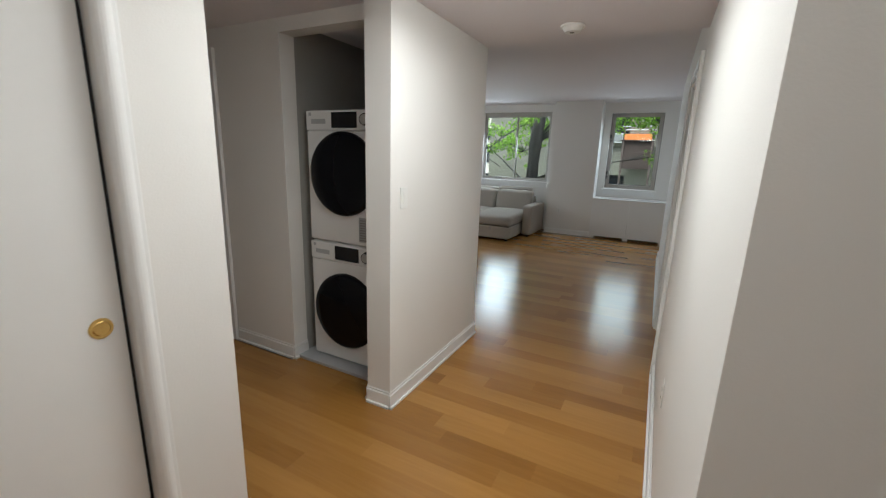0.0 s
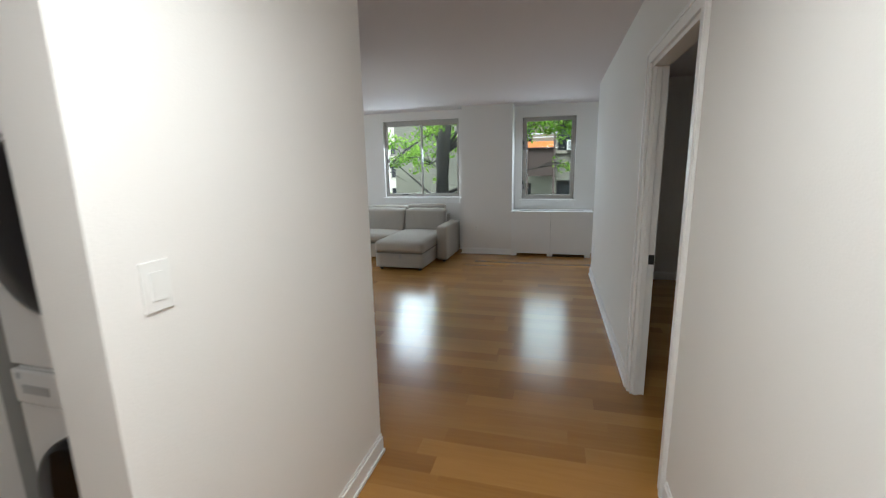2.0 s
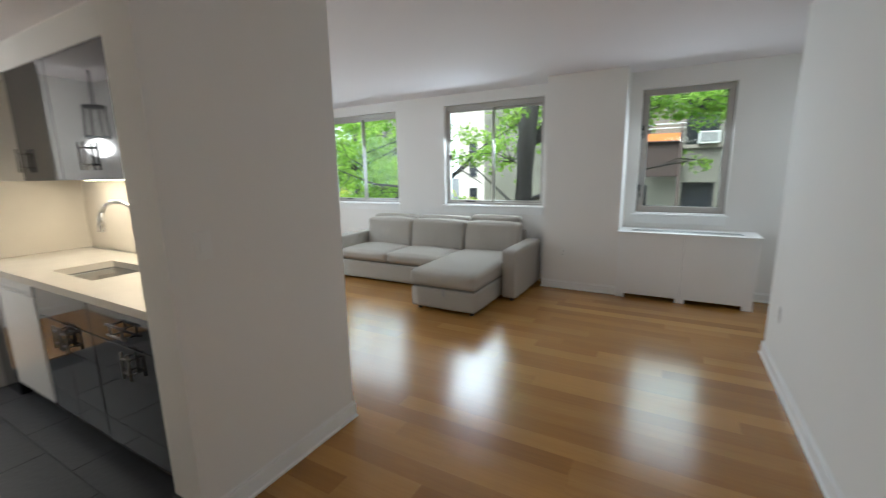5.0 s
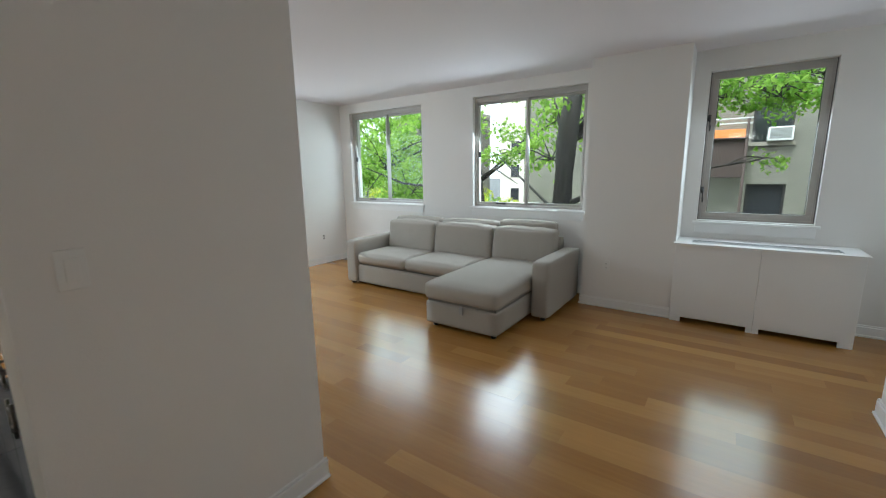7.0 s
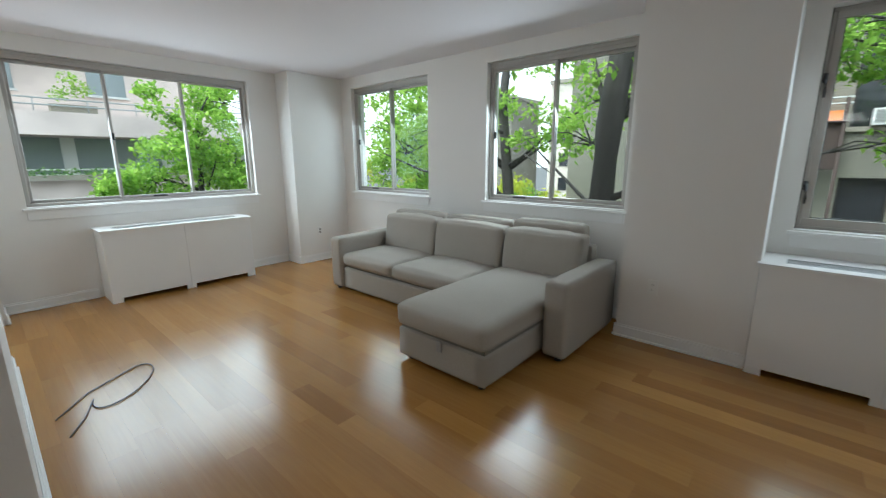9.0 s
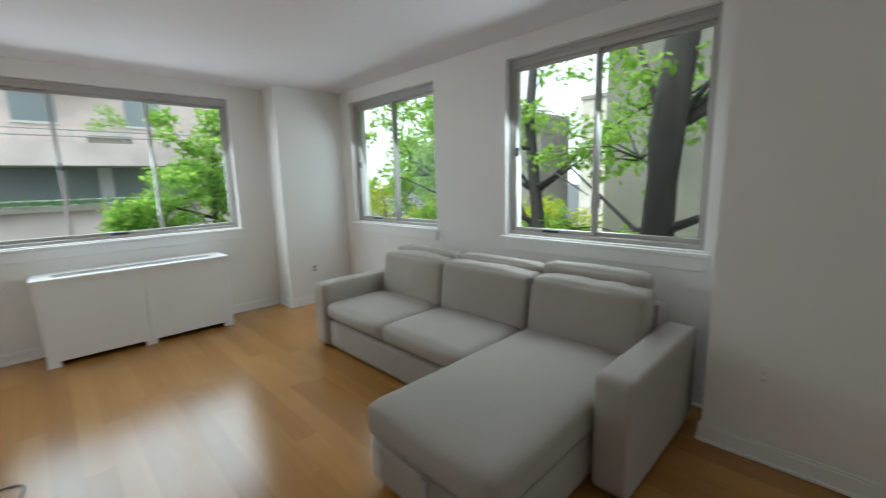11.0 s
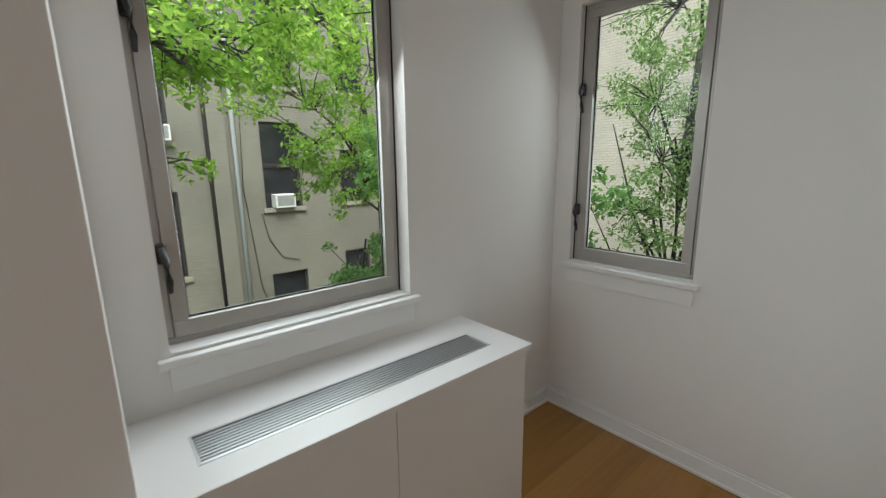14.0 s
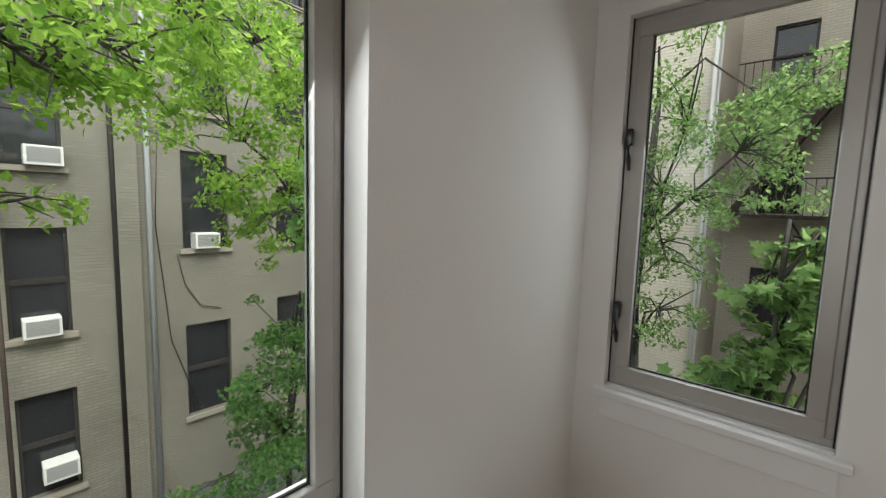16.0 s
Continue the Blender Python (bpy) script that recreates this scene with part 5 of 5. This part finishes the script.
# the trees and the big-leaved creeper outside the narrow window and the bedroom
tree(pose(7.2, 9.6, GZ), ([(0.3, 0, 0), (0.1, 0, G - 1), (0.1, 0, G + 1.2), (0.4, 0, G + 3.5)], [0.14, 0.1, 0.08, 0.05]),
     [([(0.1, 0, G - 0.8), (-0.5, 0.3, G - 0.2), (-1.2, 0.5, G + 0.1)], 0.03), ([(0.1, 0, G - 0.6), (-0.5, -0.4, G + 0.1), (-1.0, -1.0, G + 0.6)], 0.03), ([(0.1, 0, G - 1.2), (-0.8, 0.1, G - 0.9), (-1.6, 0.3, G - 0.3)], 0.02), ([(0.1, 0, G - 1.6), (-0.8, -0.2, G - 1.0), (-1.7, -0.2, G - 0.8)], 0.02), ([(0.1, 0, G - 1.2), (-0.3, 0.6, G + 0.6), (-0.5, 1.0, G + 2.2)], 0.04), ([(0.1, 0, G - 0.9), (0.0, 0.3, G + 0.8), (-0.2, 0.2, G + 2.4)], 0.035), ([(0.1, 0, G - 1.0), (-0.4, 0.9, G - 0.2), (-0.7, 1.5, G + 1.2)], 0.025)],
     [(-0.4, 0.2, G + 1.4, 0.5, 18, 0.26), (-0.6, -0.9, G + 1.8, 0.5, 18, 0.26), (0.2, 0.6, G + 2.6, 0.7, 22, 0.3), (-0.2, -0.6, G + 3.0, 0.7, 24, 0.3), (0.6, -1.6, G + 3.2, 0.6, 18, 0.3), (-0.5, 0.4, G + 0.7, 0.35, 16, 0.22), (-0.8, 0.1, G + 0.1, 0.3, 10, 0.2), (-0.7, -0.6, G + 0.2, 0.3, 10, 0.2), (0.3, -0.2, G + 2.0, 0.5, 18, 0.26), (-0.4, -0.5, G + 0.9, 0.35, 11, 0.22), (0, 0.3, G + 4.0, 0.8, 20, 0.3), (-0.4, -1.4, G + 2.6, 0.4, 12, 0.26)],
     "airy tree with many thin branches outside the narrow window", 41, LEAF_D, 0.075, 290)
tree(pose(5.9, 7.72, GZ), ([(0, 0, 0), (0, 0, G - 1.5), (-0.1, 0, G + 0.9)], [0.06, 0.05, 0.02]), [([(0, 0, G + 0.2), (0.0, -0.2, G + 0.9), (0.05, -0.35, G + 1.4)], 0.02)],
     [(0.0, -0.05, G + 0.1, 0.2, 12, 0.24), (-0.1, 0.2, G - 0.5, 0.25, 12, 0.26), (0.1, -0.25, G + 0.8, 0.2, 12, 0.22), (0.2, -0.2, G + 1.25, 0.16, 8, 0.18), (0.1, 0.15, G + 0.75, 0.2, 8, 0.22), (0.1, 0.1, G - 1.2, 0.4, 14, 0.32), (0.2, -0.35, G + 0.3, 0.25, 8, 0.24)],
     "creeper with large lobed green leaves outside the narrow window", 43, LEAF_D, 0.15, 150, "creeper", "lobed")
tree(pose(3.6, 10.9, GZ), ([(0, 0, 0), (0, 0, G - 1), (0.2, 0, G + 2)], [0.1, 0.07, 0.04]), [([(0, 0, G + 0.4), (-0.5, -0.3, G + 1.5), (-0.9, -0.4, G + 2.4)], 0.03)],
     [(0.0, -0.4, G + 1.2, 0.45, 16, 0.3), (0.6, -0.2, G + 0.7, 0.4, 14, 0.3), (1.0, 0, G + 1.8, 0.5, 14, 0.3), (-0.2, -0.2, G + 2.2, 0.4, 9, 0.26), (0.5, 0.2, G + 1.5, 0.6, 26, 0.36), (-0.5, 0.1, G + 1.8, 0.5, 20, 0.34), (1.2, 0.4, G + 1.2, 0.5, 18, 0.34)],
     "dark leafy shrub outside the bedroom window", 47, LEAF_B, 0.12, 230, "shrub")
tree(pose(-9.4, 13.4, GZ), ([(0, 0, 0), (0.1, 0, 3), (0.2, 0, G + 1.5), (0.1, 0.2, G + 4)], [0.16, 0.13, 0.09, 0.04]),
     [([(0.2, 0, G - 0.2), (1.1, -0.6, G + 0.2), (2.2, -1.0, G + 1.3)], 0.05), ([(0.2, 0, G + 1.0), (-0.7, 0.3, G + 1.6), (-1.6, 0.4, G + 1.7)], 0.04)],
     [(0.4, -0.2, G + 1.8, 0.7, 20, 0.4), (1.4, -0.6, G + 1.0, 0.6, 16, 0.36), (-0.9, 0.2, G + 1.3, 0.7, 18, 0.4), (0.3, 0.3, G + 0.1, 0.7, 16, 0.38), (-0.4, 0.6, G + 3.0, 0.8, 18, 0.42), (1.8, -0.3, G + 2.4, 0.6, 14, 0.38)],
     "street tree with crossing limbs and bright leaves", 49, LEAF_A, 0.13, 200)
# street trees before the terrace building
tree(pose(-13.5, 8.8, GZ), ([(0, 0, 0), (0, 0, 2.5), (0.1, 0, 6.5), (0, 0.2, 9)], [0.16, 0.13, 0.09, 0.04]),
     [([(0, 0, G + 0.6), (0, -1.0, G + 1.0), (0.1, -2.2, G + 0.6)], 0.05)],
     [(0.2, 0.0, G + 1.8, 0.7, 22, 0.42), (0.2, 1.0, G + 1.2, 0.7, 20, 0.42), (0, -1.2, G + 0.8, 0.6, 14, 0.42), (0.2, -2.2, G + 0.5, 0.4, 9, 0.36), (0, 0.6, G + 0.0, 0.7, 12, 0.42), (0, 1.0, G + 3.0, 0.8, 14, 0.45), (0, -0.6, G - 0.6, 0.6, 10, 0.4)],
     "street tree with bright leaves before the pink building", 53, LEAF_A, 0.15, 230)
tree(pose(-12.2, 8.2, GZ), ([(0, 0, 0), (0, 0, 3.6)], [0.06, 0.02]), [], [(0, 0.1, G - 0.35, 0.22, 8, 0.3)], "yellow-leaved shrub growing under a street tree", 57, LEAF_C, 0.13, 160, "shrub")
for k, (x, y, s) in enumerate(((-5.4, 15.5, 0.72), (-8.6, 18.5, 0.8), (-3.6, 24.0, 0.8), (-14, 22, 1.0), (-18, 18, 0.95), (-6.5, 30, 0.95), (-22, 27, 1.1))):
    tree(pose(x, y, GZ), ([(0, 0, 0), (0.1, 0, 3 * s), (0, 0, 7 * s)], [0.18, 0.13, 0.05]), [],
         [(0, 0, 6.0 * s, 1.3 * s, 26, 0.6), (0.6, 0.2, 4.6 * s, 1.2 * s, 20, 0.6), (-0.8, 0, 7.6 * s, 1.0 * s, 18, 0.6)],
         "leafy street tree beyond the yard", 61 + k, (LEAF_A, LEAF_C, LEAF_A)[k % 3], 0.17, 85)
hedge = thing("hedge", pose(-27.6, 0, 0.5), "clipped green hedge along the terrace", "hedge")
leaves("foliage", [(0.0, y * 0.55 - 12, 0.35, 0.42) for y in range(0, 52)], 110, 0.14, LEAF_B, hedge, 71)
boxes("planter", [(-0.3, 0.25, -12.5, 17.0, 0.0, 0.25)], SILL, hedge)
for y in (-6, 2.0, 8.5, 18):
    pl = thing("terrace_shrub", pose(-28.6, y, 3.75), "leafy shrub in a trough on the terrace", "shrub", "terrace shrubs")
    boxes("trough", [(-0.3, 0.3, -0.9, 0.9, 0, 0.4)], SILL, pl, 0.02)
    leaves("foliage", [(0, -0.4, 0.9, 0.55), (0, 0.4, 1.2, 0.6), (0.1, 0, 1.7, 0.5)], 100, 0.16, LEAF_A, pl, 80 + int(y))


# ---- floors, piece by piece ----
def floor_base(name, rects, mat, label):
    bm = bmesh.new()
    for x0, x1, y0, y1 in rects:
        add_box(bm, x0, x1, y0, y1, -0.3, -0.014)
    return tagged(part(name, bm, mat), label, "floor", kind="structure")


WOOD = [(-5.92, 0.62, 4.52, 8.21), (0.62, 1.48, 6.67, 8.21), (-1.76, 0.62, 2.57, 4.52), (-5.92, -4.5, 2.57, 4.52), (-0.76, 0.62, 1.48, 2.57), (-3.3, 0.62, 0.42, 1.48),
        (-0.81, 0.62, 0.18, 0.42), (-0.95, 1.6, -1.6, 0.18), (0.62, 1.6, 0.18, 0.38), (0.705, 4.4, 1.5, 6.95), (0.62, 0.705, 2.64, 3.495), (-1.69, -0.92, 1.48, 2.4)]
floor = floor_base("floor", [(-5.92, 0.62, 2.57, 8.21), (0.62, 1.48, 6.67, 8.21), (0.62, 0.76, 0.38, 6.67), (0.76, 4.4, 1.5, 6.95), (-3.3, 0.62, 0.42, 2.57), (-0.95, 1.6, -1.6, 0.42)], JOINT, "glossy honey oak strip floor laid along the window wall")
PW = 0.127
rng = random.Random(5)
near_boards, far_v, far_f = [], [], []
row = 0
y = -1.6
while y < 8.21:
    yc = min(y + PW / 2, 8.209)
    spans = sorted((x0, x1) for x0, x1, y0, y1 in WOOD if y0 <= yc < y1)
    joined = []
    for s in spans:
        if joined and s[0] <= joined[-1][1] + 1e-6:
            joined[-1][1] = max(joined[-1][1], s[1])
        else:
            joined.append(list(s))
    for x0, x1 in joined:
        x = x0 - rng.uniform(0, 0.9)
        while x < x1:
            ln = rng.choice((0.5, 0.75, 0.95, 1.2, 1.45, 1.8))
            a, b = max(x, x0), min(x + ln, x1)
            if b - a > 0.02:
                near_boards.append((a, b, y, min(y + PW, 8.21)))
            x += ln
    y += PW
    row += 1
inner = [p for p in near_boards if p[1] > -2.6 and p[0] < 0.8 and 0.9 < p[2] < 7.6]
pick = set(inner[:300])
cache = {}
for p in near_boards:
    a, b, y0, y1 = p
    dz = rng.uniform(-0.0002, 0.0)
    if p in pick:
        key = (round(b - a, 3), round(y1 - y0, 3))
        if key not in cache:
            bm = bmesh.new()
            add_box(bm, -(b - a) / 2 + 0.00012, (b - a) / 2 - 0.00012, -(y1 - y0) / 2 + 0.00012, (y1 - y0) / 2 - 0.00012, -0.014, 0.0)
            me = bpy.data.meshes.new("plank")
            bm.to_mesh(me)
            bm.free()
            me.materials.append(OAK)
            cache[key] = me
        ob = new("plank", cache[key])
        ob.location = ((a + b) / 2, (y0 + y1) / 2, dz)
        ob.parent = floor
    else:
        i = len(far_v)
        for zz in (-0.014, dz):
            far_v += [(a + 0.00012, y0 + 0.00012, zz), (b - 0.00012, y0 + 0.00012, zz), (b - 0.00012, y1 - 0.00012, zz), (a + 0.00012, y1 - 0.00012, zz)]
        far_f += [(i + 4, i + 5, i + 6, i + 7), (i, i + 1, i + 5, i + 4), (i + 1, i + 2, i + 6, i + 5), (i + 2, i + 3, i + 7, i + 6), (i + 3, i, i + 4, i + 7)]
me = bpy.data.meshes.new("planks")
me.from_pydata(far_v, [], far_f)
me.materials.append(OAKJ)
ob = new("planks", me)
ob.parent = floor
tagged(ob, kind="stuff")

tiles = tagged(boxes("floor_kitchen", [(-4.5, -1.76, 2.57, 4.3, -0.013, -0.006)], GROUT), "dark slate tile floor of the kitchen", "floor", kind="structure")
bm = bmesh.new()
add_box(bm, -0.303, 0.303, -0.151, 0.151, -0.006, 0.001)
tm = bpy.data.meshes.new("tile")
bm.to_mesh(tm)
bm.free()
tm.materials.append(SLATE)
for j in range(5):
    for i in range(4):
        cx = -1.76 - 0.305 - i * 0.61 - (0.305 if j % 2 else 0.0)
        if cx - 0.3 < -4.51:
            continue
        ob = new("tile", tm)
        ob.location = (cx, 2.57 + 0.153 + j * 0.305, 0)
        ob.parent = tiles
bm = bmesh.new()
add_box(bm, -0.151, 0.151, -0.151, 0.151, -0.006, 0.001)
tm2 = bpy.data.meshes.new("tile")
bm.to_mesh(tm2)
bm.free()
tm2.materials.append(SLATE)
for j in (1, 3):
    ob = new("tile", tm2)
    ob.location = (-1.76 - 0.1525, 2.57 + 0.153 + j * 0.305, 0)
    ob.parent = tiles
